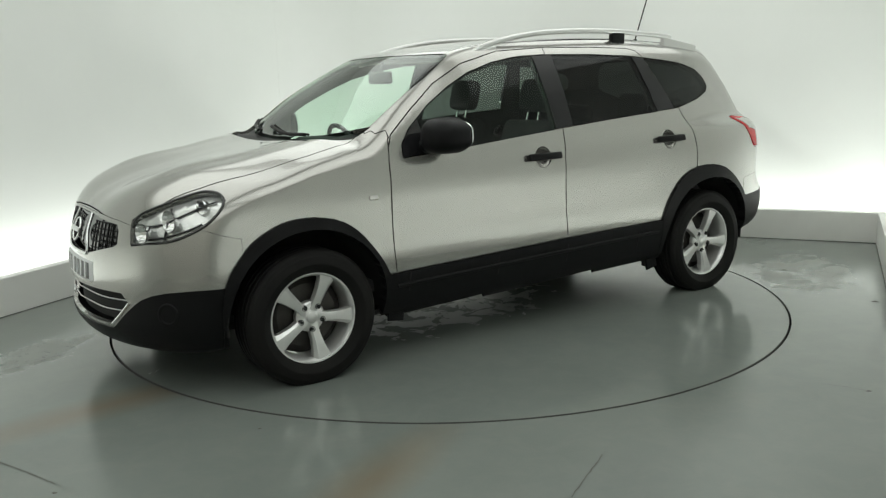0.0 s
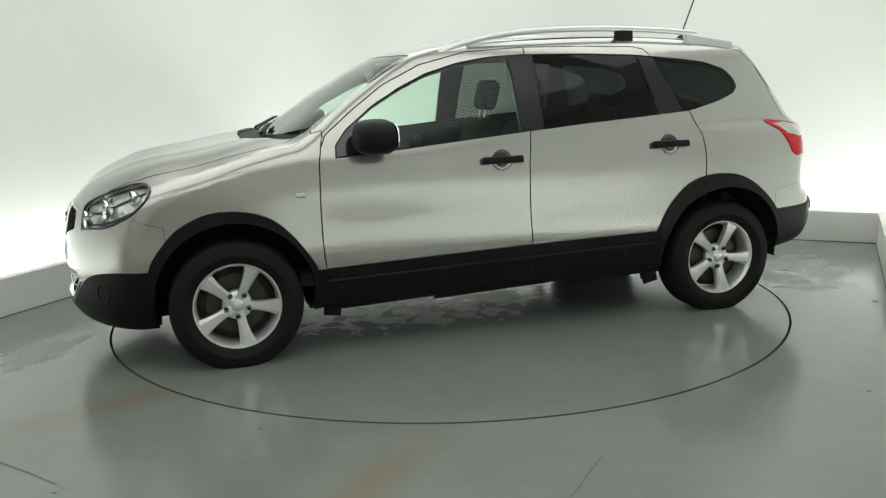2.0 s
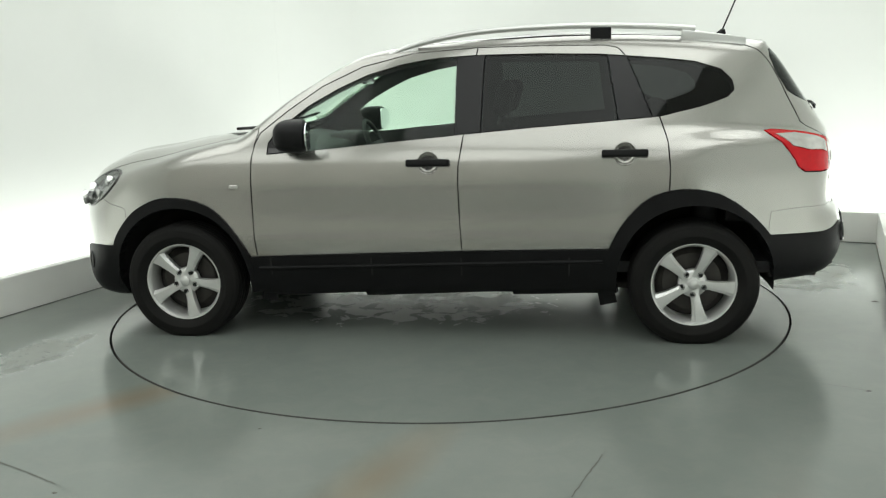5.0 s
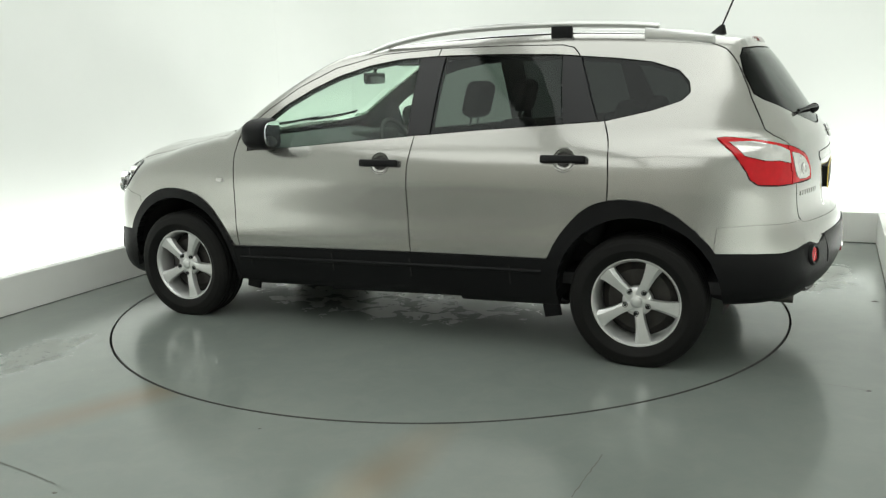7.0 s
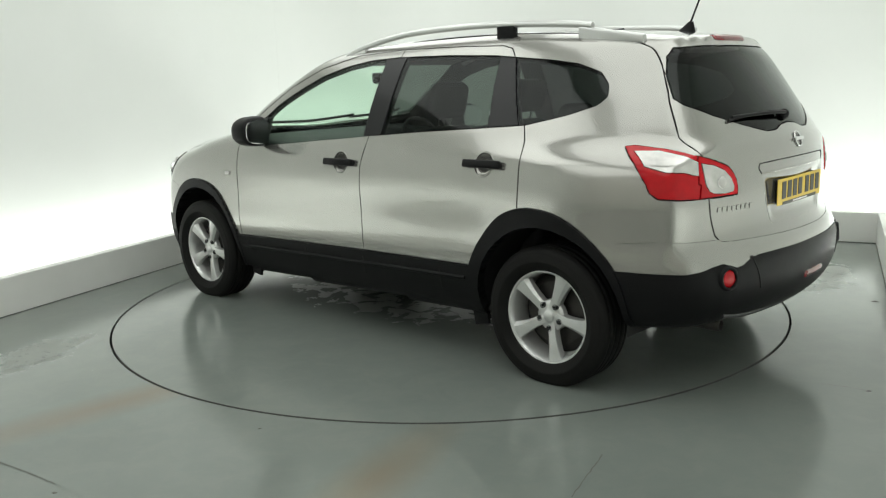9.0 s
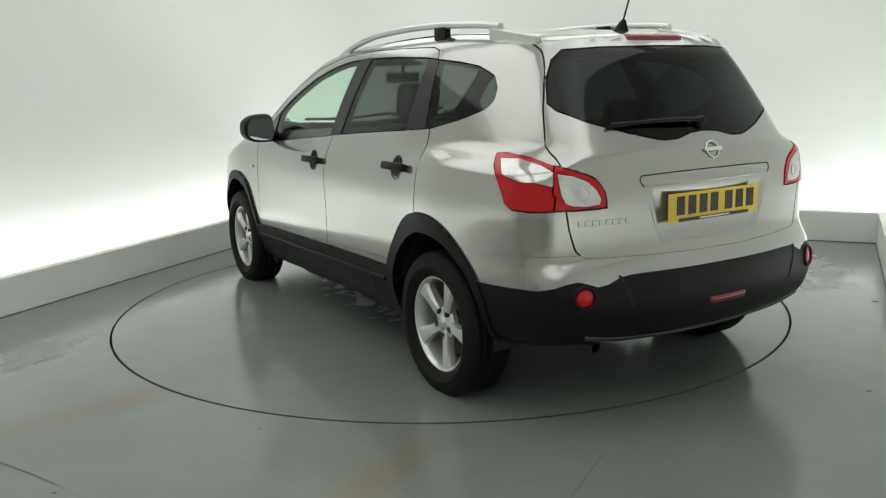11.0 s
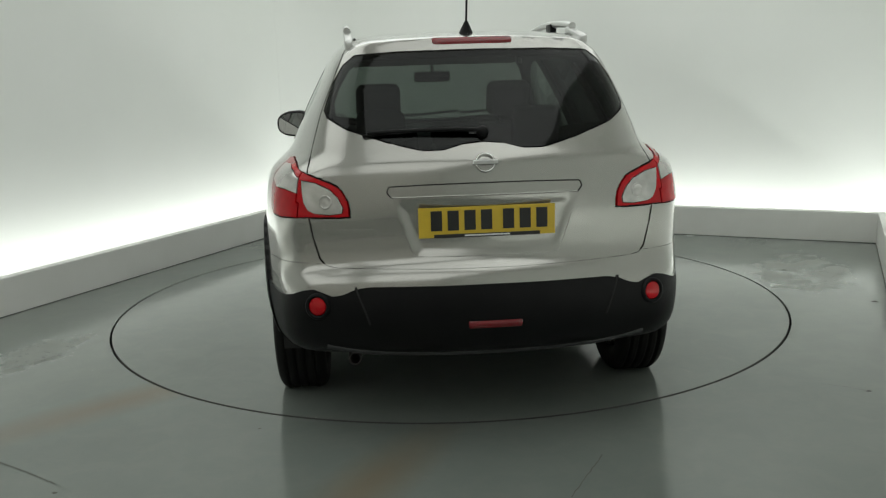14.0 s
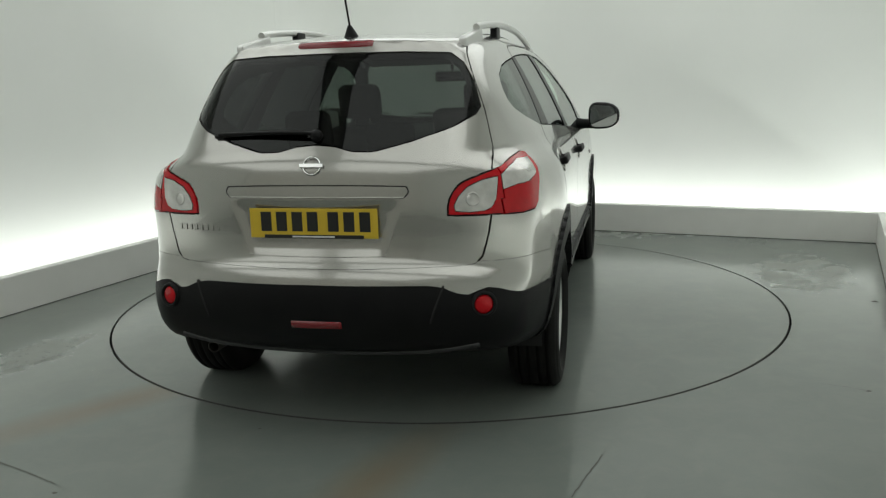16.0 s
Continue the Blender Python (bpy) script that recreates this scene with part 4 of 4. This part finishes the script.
    bm = bmesh.new()
    box(bm, -1.66, -1.33, s * 0.505 - 0.017, s * 0.505 + 0.017, 1.555, 1.616, bevel=0.010)
    for v in bm.verts:
        t = (-1.33 - v.co.x) / 0.33
        v.co.z -= 0.035 * t * t + (0.018 if v.co.z > 1.58 else 0.0) * t
        v.co.y -= s * 0.012 * t
    part("rear_foot", bm, BRUSHED, rail)
    bm = box(bmesh.new(), -0.970, -0.862, s * 0.512 - 0.0145, s * 0.512 + 0.0175, 1.565, 1.648, bevel=0.005)
    part("middle_foot", bm, PLASTIC, rail, "black rail foot")
    tube([(0.12, s * 0.50, 1.545), (-0.1, s * 0.49, 1.578), (-0.5, s * 0.485, 1.598), (-0.95, s * 0.48, 1.598), (-1.45, s * 0.47, 1.572)], 0.006, GAP, "roof_seam", car)

# ledge along the sill cladding
for s in (1, -1):
    line = []
    for x in (0.93, 0.6, 0.2, -0.2, -0.6, -0.92):
        z = 0.471 + (0.933 - x) * 0.0225 - 0.062
        q, n = on_skin((x, s * 1.3, z), (0, -s, 0))
        line.append(q + n * 0.010)
    tube(line, 0.011, PLASTIC, "sill_ledge", made["sill", s < 0])
    for x in (0.86, 0.3, -0.186, -0.75):
        q, n = on_skin((x, s * 1.3, 0.42), (0, -s, 0))
        part("cladding_clip", box(bmesh.new(), -0.004, 0.004, -0.05, 0.05, 0.006, 0.0135, seat_on(q, n), 0.002), GAP, made["sill", s < 0])

# aerial
base = Vector((-1.602, 0, on_skin((-1.602, 0, 2.2), (0, 0, -1))[0].z))
bm = bmesh.new()
bmesh.ops.create_cone(bm, cap_ends=True, segments=24, radius1=0.032, radius2=0.008, depth=0.05, matrix=Matrix.Translation(base + Vector((0, 0, 0.02))))
for v in bm.verts:
    v.co.x = base.x + (v.co.x - base.x) * 1.5 - (v.co.z - base.z) * 0.5
aerial = part("aerial", bm, PLASTIC, car, "black rod aerial", smooth=False)
tube([base + Vector((-0.02, 0, 0.04)), base + Vector((-0.165, 0, 0.40))], 0.0045, PLASTIC, "aerial_rod", aerial)

# ---- tailgate fittings ----


def rear(y, z):
    return on_skin((-2.9, y, z), (1, 0, 0))


def rear_patch(name, poly, mat, parent, lift, thick, label="", step=0.03, fit=True):
    """A plate that follows the rear skin, cut to the outline poly in (y, z)."""
    bm = bmesh.new()
    face = bm.faces.new([bm.verts.new((0, y, z)) for y, z in poly])
    ext = bmesh.ops.extrude_face_region(bm, geom=[face])
    top = [v for v in ext["geom"] if isinstance(v, bmesh.types.BMVert)]
    lows = set(bm.verts) - set(top)
    cuts = np.arange(min(p[0] for p in poly) + step, max(p[0] for p in poly), step)
    for y in cuts:
        bmesh.ops.bisect_plane(bm, geom=list(bm.verts) + list(bm.edges) + list(bm.faces), plane_co=(0, y, 0), plane_no=(0, 1, 0), dist=1e-5)
    for y in np.arange(min(p[1] for p in poly) + step, max(p[1] for p in poly), step):
        bmesh.ops.bisect_plane(bm, geom=list(bm.verts) + list(bm.edges) + list(bm.faces), plane_co=(0, 0, y), plane_no=(0, 0, 1), dist=1e-5)
    topset = {(round(v.co.y, 5), round(v.co.z, 5)): [] for v in bm.verts}
    for v in bm.verts:
        topset[round(v.co.y, 5), round(v.co.z, 5)].append(v)
    for (y, z), pair in topset.items():
        q, n = rear(y, z)
        for k, v in enumerate(pair):
            v.co = q + n * (lift if k == 0 else lift - thick)
    bmesh.ops.recalc_face_normals(bm, faces=bm.faces)
    return part(name, bm, mat, parent, label, smooth=False)


def strip(points, radius, mat, name, parent, lift=0.0, find=rear, label=""):
    found = [find(*p) for p in points]
    return tube([q + n * lift for q, n in found], radius, mat, name, parent, label)


gate = made["tailgate"]
# number plate with bars in place of its characters
PX = rear(0.0, 0.87)[0].x - 0.004
holder = box(bmesh.new(), PX - 0.0028, PX + 0.03, -0.225, 0.225, 0.822, 0.924, bevel=0.003)
part("plate_holder", holder, PLASTIC, gate, "black plate holder", smooth=False)
bm = box(bmesh.new(), PX - 0.006, PX - 0.003, -0.257, 0.257, 0.816, 0.930, bevel=0.001)
plate = part("number_plate", bm, YELLOW, gate, "yellow rear number plate", smooth=False)
for y in (0.190, 0.127, 0.064, 0.002, -0.081, -0.144, -0.207):
    bm = box(bmesh.new(), PX - 0.0085, PX - 0.005, y - 0.021, y + 0.021, 0.842, 0.917)
    part("plate_bar", bm, INK, plate, smooth=False)
bm = box(bmesh.new(), PX - 0.008, PX - 0.0035, -0.20, 0.20, 0.8145, 0.8285, bevel=0.001)
part("plate_footer", bm, INK, plate, "dark dealer strip", smooth=False)
bm = box(bmesh.new(), PX - 0.0095, PX - 0.0075, -0.085, 0.085, 0.819, 0.8245)
part("footer_bar", bm, WHITE, plate, smooth=False)
# plate recess: raised lip round it and the handle ledge above
strip([(-0.36, 1.008), (-0.2, 1.014), (0, 1.016), (0.2, 1.014), (0.36, 1.008)], 0.0025, GAP, "handle_seam", gate, 0.0)
strip([(-0.352, 0.967), (-0.2, 0.970), (0, 0.971), (0.2, 0.970), (0.352, 0.967)], 0.003, SILVER, "handle_ledge", gate, 0.001)
for s in (1, -1):
    strip([(s * 0.36, 1.008), (s * 0.368, 0.988), (s * 0.354, 0.968)], 0.0025, GAP, "handle_seam", gate, 0.0)
    strip([(s * 0.354, 0.966), (s * 0.325, 0.88), (s * 0.297, 0.80), (s * 0.279, 0.757), (s * 0.262, 0.746), (s * 0.12, 0.744), (0, 0.744)], 0.0022, SILVER, "recess_lip", gate, -0.001)
# maker's emblem as a plain ring and bar
q, n = rear(0.0, 1.088)
m = seat_on(q + n * 0.004, n)
bm = bmesh.new()
spin(bm, [(0.030, 0.0), (0.034, -0.006), (0.038, 0.0), (0.034, 0.004)], 40, close=True)
bmesh.ops.transform(bm, matrix=m @ pose(0, 0, 0, 90, 0, 0), verts=bm.verts)
emblem = part("emblem_ring", bm, CHROME, gate, "chrome ring emblem")
bm = box(bmesh.new(), -0.047, 0.047, -0.008, 0.008, 0.0, 0.009, m, 0.002)
part("emblem_bar", bm, CHROME, gate, smooth=False)
# raised name letters as plain bars
for i in range(8):
    q, n = rear(0.612 - 0.027 * i, 0.840)
    bm = box(bmesh.new(), -0.0095, 0.0095, -0.010, 0.010, 0.0, 0.003, seat_on(q, n), 0.001)
    part("name_bar", bm, SILVER, gate, smooth=False)
# high stop lamp on the spoiler


def skin_grid(name, y0, y1, z0, z1, lift, mat, parent, label="", cols=18, rows=4, front=False, sink=-0.008):
    """A raised pad that follows the rear skin."""
    bm = bmesh.new()
    grid = []
    for i in range(rows + 1):
        row = []
        for k in range(cols + 1):
            q, n = on_skin((2.9 if front else -2.7, y0 + (y1 - y0) * k / cols, z0 + (z1 - z0) * i / rows), (-1 if front else 1, 0, 0))
            rim = i in (0, rows) or k in (0, cols)
            row.append(bm.verts.new(q + n * (sink if rim else lift)))
        grid.append(row)
    for p, q in zip(grid, grid[1:]):
        for k in range(cols):
            bm.faces.new((p[k], p[k + 1], q[k + 1], q[k]))
    bmesh.ops.recalc_face_normals(bm, faces=bm.faces)
    return part(name, bm, mat, parent, label)


skin_grid("stop_lamp", -0.172, 0.172, 1.527, 1.563, 0.006, REDDARK, gate, "dark red high stop lamp")
# rear wiper
q0, n0 = rear(0.0, 1.195)
arm = tube([q0 + n0 * 0.02, rear(0.15, 1.20)[0] + n0 * 0.02, rear(0.43, 1.195)[0] + n0 * 0.016], 0.0075, PLASTIC, "rear_wiper", gate, "black rear wiper")
tube([rear(0.05, 1.205)[0] + n0 * 0.014, rear(0.22, 1.206)[0] + n0 * 0.014, rear(0.45, 1.187)[0] + n0 * 0.010], 0.006, RUBBER, "wiper_blade", arm)
bm = bmesh.new()
bmesh.ops.create_uvsphere(bm, u_segments=16, v_segments=10, radius=0.024, matrix=Matrix.Translation(q0 + n0 * 0.006))
part("wiper_hub", bm, PLASTIC, arm)
for s in (1, -1):                                        # round bowl inside the reversing lens
    q, n = on_skin((-2.7, s * 0.60, 0.953), (1, 0, 0))
    bm = bmesh.new()
    spin(bm, [(0.027, 0.006), (0.025, 0.009), (0.022, 0.007), (0.01, 0.0065), (0.0, 0.0075)], 28)
    bmesh.ops.transform(bm, matrix=seat_on(q, n) @ pose(0, 0, 0, 90, 0, 0), verts=bm.verts)
    part("lens_bowl", bm, WHITELENS, gate)
# bumper reflectors and fog lamp
for s in (1, -1):
    q, n = rear(s * 0.645, 0.566)
    bm = bmesh.new()
    spin(bm, [(0.0, 0.012), (0.03, 0.011), (0.035, 0.008), (0.036, 0.0)], 28)
    bmesh.ops.transform(bm, matrix=seat_on(q, n) @ pose(0, 0, 0, 90, 0, 0), verts=bm.verts)
    part("round_reflector", bm, RED, made["rear_bumper_black"], "round red reflector")
    bm = bmesh.new()
    spin(bm, [(0.037, -0.004), (0.037, 0.014), (0.044, 0.016), (0.05, 0.010), (0.052, -0.004)], 28)
    bmesh.ops.transform(bm, matrix=seat_on(q, n) @ pose(0, 0, 0, 90, 0, 0), verts=bm.verts)
    part("reflector_bezel", bm, PLASTIC, made["rear_bumper_black"])
skin_grid("rear_fog_lamp", -0.125, 0.092, 0.474, 0.516, 0.014, REDDARK, made["rear_bumper_black"], "red rear fog lamp")
strip([(0.62, 0.40), (0.45, 0.375), (0.2, 0.365), (0, 0.363), (-0.2, 0.365), (-0.45, 0.375), (-0.62, 0.40)], 0.012, material("skid_grey", (0.022, 0.022, 0.024), 0.4), "skid_lip", made["rear_bumper_black"], 0.004, label="grey lower lip")
for s in (1, -1):
    strip([(s * 0.50, 0.64), (s * 0.47, 0.56), (s * 0.45, 0.50)], 0.004, GAP, "cladding_seam", made["rear_bumper_black"], 0.006)

# ---- front fittings ----


def ahead(y, z):
    return on_skin((2.9, y, z), (-1, 0, 0))


for z in (0.68, 0.71, 0.74, 0.77, 0.80):                 # grille mesh: bars along and between
    for s in (1, -1):
        strip([(s * 0.19, z), (s * 0.3, z), (s * 0.45, z)], 0.004, PLASTIC, "grille_bar", made["grille"], -0.012, ahead)
for k in range(7):
    for s in (1, -1):
        y = s * (0.21 + 0.036 * k)
        strip([(y, 0.662), (y + s * 0.01, 0.73), (y, 0.80)], 0.004, PLASTIC, "grille_bar", made["grille"], -0.010, ahead)
for s in (1, -1):
    strip([(s * 0.125, 0.822), (s * 0.15, 0.74), (s * 0.175, 0.65), (s * 0.12, 0.64), (0, 0.637)], 0.008, CHROME, "grille_strut", made["grille"], 0.0, ahead, "chrome grille surround")
    strip([(0.0, 0.458), (s * 0.3, 0.458), (s * 0.49, 0.462)], 0.003, ALLOY, "intake_bar", made["intake"], -0.012, ahead)
    strip([(0.0, 0.408), (s * 0.3, 0.408), (s * 0.45, 0.412)], 0.003, ALLOY, "intake_bar", made["intake"], -0.012, ahead)
    strip([(s * 0.52, 0.455), (s * 0.47, 0.402), (s * 0.40, 0.345)], 0.007, CHROME, "intake_trim", made["intake"], 0.002, ahead)
    # front fog lamp
    q, n = ahead(s * 0.70, 0.42)
    bm = bmesh.new()
    spin(bm, [(0.0, 0.004), (0.035, 0.002), (0.04, 0.01), (0.05, 0.01), (0.055, -0.004)], 28)
    bmesh.ops.transform(bm, matrix=seat_on(q, n) @ pose(0, 0, 0, 90, 0, 0), verts=bm.verts)
    part("fog_lamp", bm, PLASTIC, made["front_bumper_black"], "round front fog lamp")
    # lamp bowls behind the cover
    for x, y, z, r in ((2.03, 0.60, 0.775, 0.045), (1.93, 0.68, 0.825, 0.05), (1.80, 0.73, 0.88, 0.035)):
        bm = bmesh.new()
        spin(bm, [(r, 0.035), (r * 0.9, 0.02), (r * 0.6, 0.0), (0.0, -0.01)], 28)
        way = Vector((1, 0.25, 0)).normalized()
        bmesh.ops.transform(bm, matrix=seat_on(Vector((x, y, z)), way) @ pose(0, 0, 0, 90, 0, 0), verts=bm.verts)
        if s < 0:
            bmesh.ops.transform(bm, matrix=Matrix.Diagonal((1, -1, 1, 1)), verts=bm.verts)
        part("lamp_bowl", bm, CHROME, made["headlamp", s < 0], "bright lamp bowl")
    tubeline = [(1.55, 0.79), (1.50, 0.846), (1.30, 0.902), (1.12, 0.940), (1.0, 0.93), (0.955, 0.89), (1.0, 0.835), (1.1, 0.783), (1.28, 0.738), (1.55, 0.718)]
    edge = []
    for u, z in tubeline:
        q, n = on_skin((2.0 + u / 2 - 0.3, 2.0 - u / 2 - 0.3, z), np.array((-1.0, -1.0, 0)) / math.sqrt(2))
        edge.append(Vector((q.x, s * q.y, q.z)))
    tube(edge, 0.0065, GLOSS, "lamp_gasket", made["headlamp", s < 0])
    for line in ([(1.33, 0.735), (1.315, 0.80), (1.30, 0.885)], [(1.53, 0.80), (1.36, 0.812), (1.16, 0.87), (1.02, 0.915)], [(1.52, 0.742), (1.40, 0.748), (1.22, 0.775), (1.08, 0.815)]):
        rib = []
        for u, z in line:                                # dividing ribs between the reflectors
            q, n = on_skin((2.0 + u / 2 - 0.3, 2.0 - u / 2 - 0.3, z), np.array((-1.0, -1.0, 0)) / math.sqrt(2))
            q = q - n * 0.022
            rib.append(Vector((q.x, s * q.y, q.z)))
        tube(rib, 0.005, TRIM, "lamp_rib", made["headlamp", s < 0], "dark lamp rib")
fplate = skin_grid("front_plate", -0.262, 0.262, 0.506, 0.622, 0.008, WHITE, made["front_bumper"], "white front number plate", 20, 8, True)
for y in (0.198, 0.132, 0.066, 0.002, -0.085, -0.150, -0.215):
    skin_grid("plate_bar", y - 0.021, y + 0.021, 0.527, 0.602, 0.0105, INK, fplate, "", 3, 3, True, 0.0095)
q, n = ahead(0.0, 0.735)
m = seat_on(q + n * 0.01, n)
bm = bmesh.new()
spin(bm, [(0.048, 0.0), (0.054, -0.008), (0.060, 0.0), (0.054, 0.006)], 40, close=True)
bmesh.ops.transform(bm, matrix=m @ pose(0, 0, 0, 90, 0, 0), verts=bm.verts)
part("emblem_ring", bm, CHROME, made["grille"], "chrome ring emblem")
part("emblem_bar", box(bmesh.new(), -0.07, 0.07, -0.012, 0.012, 0.0, 0.012, m, 0.003), CHROME, made["grille"], smooth=False)
# windscreen wipers


def above(x, y):
    return on_skin((x, y, 2.2), (0, 0, -1))


for line in ([(1.17, 0.42), (1.14, 0.1), (1.07, -0.22)], [(1.14, -0.25), (1.06, -0.48), (0.99, -0.60)]):
    wiper = tube([above(*p)[0] + Vector((0, 0, 0.016)) for p in line], 0.009, PLASTIC, "windscreen_wiper", car, "black windscreen wiper")
    tube([above(p[0] - 0.02, p[1])[0] + Vector((0, 0, 0.012)) for p in line], 0.006, RUBBER, "wiper_blade", wiper)

# ---- under the car ----
bm = bmesh.new()
spin(bm, [(0.022, 0.0), (0.026, 0.002), (0.027, 0.24), (0.024, 0.24), (0.022, 0.006)], 24, close=True)
bmesh.ops.transform(bm, matrix=pose(-2.06, 0.52, 0.325, 0, 0, -90), verts=bm.verts)
part("exhaust_pipe", bm, CAST, car, "dark exhaust tail pipe")
for s in (1, -1):
    for x, z, tilt in ((-0.945, 0.262, 12), (0.90, 0.268, -8)):                  # brackets and flaps hanging behind the sills
        bm = box(bmesh.new(), -0.045, 0.045, -0.008, 0.008, -0.06, 0.05, bevel=0.004)
        box(bm, -0.02, 0.035, -0.05, 0.002, -0.045, 0.0, bevel=0.006)
        bmesh.ops.transform(bm, matrix=pose(x, s * 0.79, z, 0, tilt, 0 if s > 0 else 180), verts=bm.verts)
        part("sill_bracket", bm, PLASTIC, car, "black plastic bracket under the sill")
    tube([(-1.02, s * 0.50, 0.25), (-1.2, s * 0.62, 0.26), (-1.3825, s * 0.70, 0.30)], 0.028, CAST, "trailing_arm", car, "dark suspension arm")

# ---- cabin ----


def cushion(bm, x0, x1, y0, y1, z0, z1, m=None, r=0.05):
    return box(bm, x0, x1, y0, y1, z0, z1, m, r)


def car_seat(x, y, tall, wide, head):
    lean = pose(x - 0.16, y, 0.55, 0, -15, 0)
    bm = cushion(bmesh.new(), x - 0.26, x + 0.26, y - wide, y + wide, 0.44, 0.60)
    seat = part("seat", bm, FABRIC, car, "dark fabric car seat")
    bm = cushion(bmesh.new(), -0.13, 0.0, -wide, wide, 0.0, tall)
    for v in bm.verts:
        v.co.y *= 1 - 0.25 * max(0, v.co.z / tall - 0.55)
    bmesh.ops.transform(bm, matrix=lean, verts=bm.verts)
    part("backrest", bm, FABRIC, seat)
    bm = cushion(bmesh.new(), -0.105, -0.005, -head, head, tall + 0.05, tall + 0.25, lean, 0.045)
    part("headrest", bm, FABRIC, seat)
    for s in (-0.05, 0.05):
        tube([lean @ Vector((-0.055, s, tall - 0.03)), lean @ Vector((-0.055, s, tall + 0.08))], 0.006, CHROME, "headrest_post", seat)


for y in (0.37, -0.37):
    car_seat(0.02, y, 0.62, 0.24, 0.125)
    car_seat(-0.83, y, 0.50, 0.22, 0.115)
middle = part("seat", cushion(bmesh.new(), -1.10, -0.98, -0.13, 0.13, 0.6, 1.10), FABRIC, car, "dark fabric middle seat")
part("headrest", cushion(bmesh.new(), -1.12, -1.02, -0.125, 0.125, 1.075, 1.19, None, 0.04), FABRIC, middle)
bm = cushion(bmesh.new(), -1.55, -1.42, -0.5, 0.5, 0.5, 0.98)
part("seat", bm, FABRIC, car, "dark fabric third-row bench")
bm = bmesh.new()
box(bm, 0.62, 1.05, -0.70, 0.70, 0.62, 1.02, bevel=0.05)
for v in bm.verts:
    v.co.z += 0.06 * smooth_step(0.6, 1.0, v.co.x) * (v.co.z > 0.9)
dash = part("dashboard", bm, TRIM, car, "dark grey dashboard")
part("dial_hood", box(bmesh.new(), 0.60, 0.80, -0.54, -0.20, 0.98, 1.07, bevel=0.03), TRIM, dash)
bm = bmesh.new()
spin(bm, [(0.178 + 0.014 * math.cos(a), 0.014 * math.sin(a)) for a in np.linspace(0, math.tau, 10)[:-1]], 40, close=True)
box(bm, -0.17, 0.17, -0.01, 0.01, -0.03, 0.03, bevel=0.008)
box(bm, -0.03, 0.03, -0.01, 0.01, -0.17, 0.0, bevel=0.008)
bmesh.ops.transform(bm, matrix=Matrix.Translation((0.52, -0.37, 0.97)) @ Matrix.Rotation(radians(90), 4, "Z") @ Matrix.Rotation(radians(24), 4, "X"), verts=bm.verts)
part("steering_wheel", bm, TRIM, dash, "dark steering wheel")
part("cabin_mirror", box(bmesh.new(), 0.46, 0.49, -0.12, 0.12, 1.375, 1.445, bevel=0.014), GLOSS, car, "black rear-view mirror")
tube([(0.47, 0, 1.44), (0.455, 0, 1.50)], 0.012, GLOSS, "mirror_stem", car)
part("cabin_floor", box(bmesh.new(), -2.0, 1.05, -0.72, 0.72, 0.36, 0.42), TRIM, car, "dark cabin floor", smooth=False)
part("load_cover", box(bmesh.new(), -2.05, -1.58, -0.55, 0.55, 0.60, 0.66, bevel=0.01), TRIM, car, "dark load cover", smooth=False)
# ---- what moves ----
TURN = [(0, 214.34), (1, 205.81), (2, 197.29), (3, 188.78), (4, 180.27), (5, 171.77), (6, 163.27), (7, 154.77), (8, 146.25), (9, 137.73), (10, 129.19), (11, 120.63), (12, 112.05), (13, 103.44), (14, 94.80), (15, 86.13), (16, 77.43)]


def motions():
    walk(turntable, [(t, pose(0, 0, 0, 0, 0, a)) for t, a in TURN])
    walk(car, [(t, Matrix.Rotation(radians(a), 4, "Z") @ pose(-0.0153, 0.0325, -SINK)) for t, a in TURN])


motions()
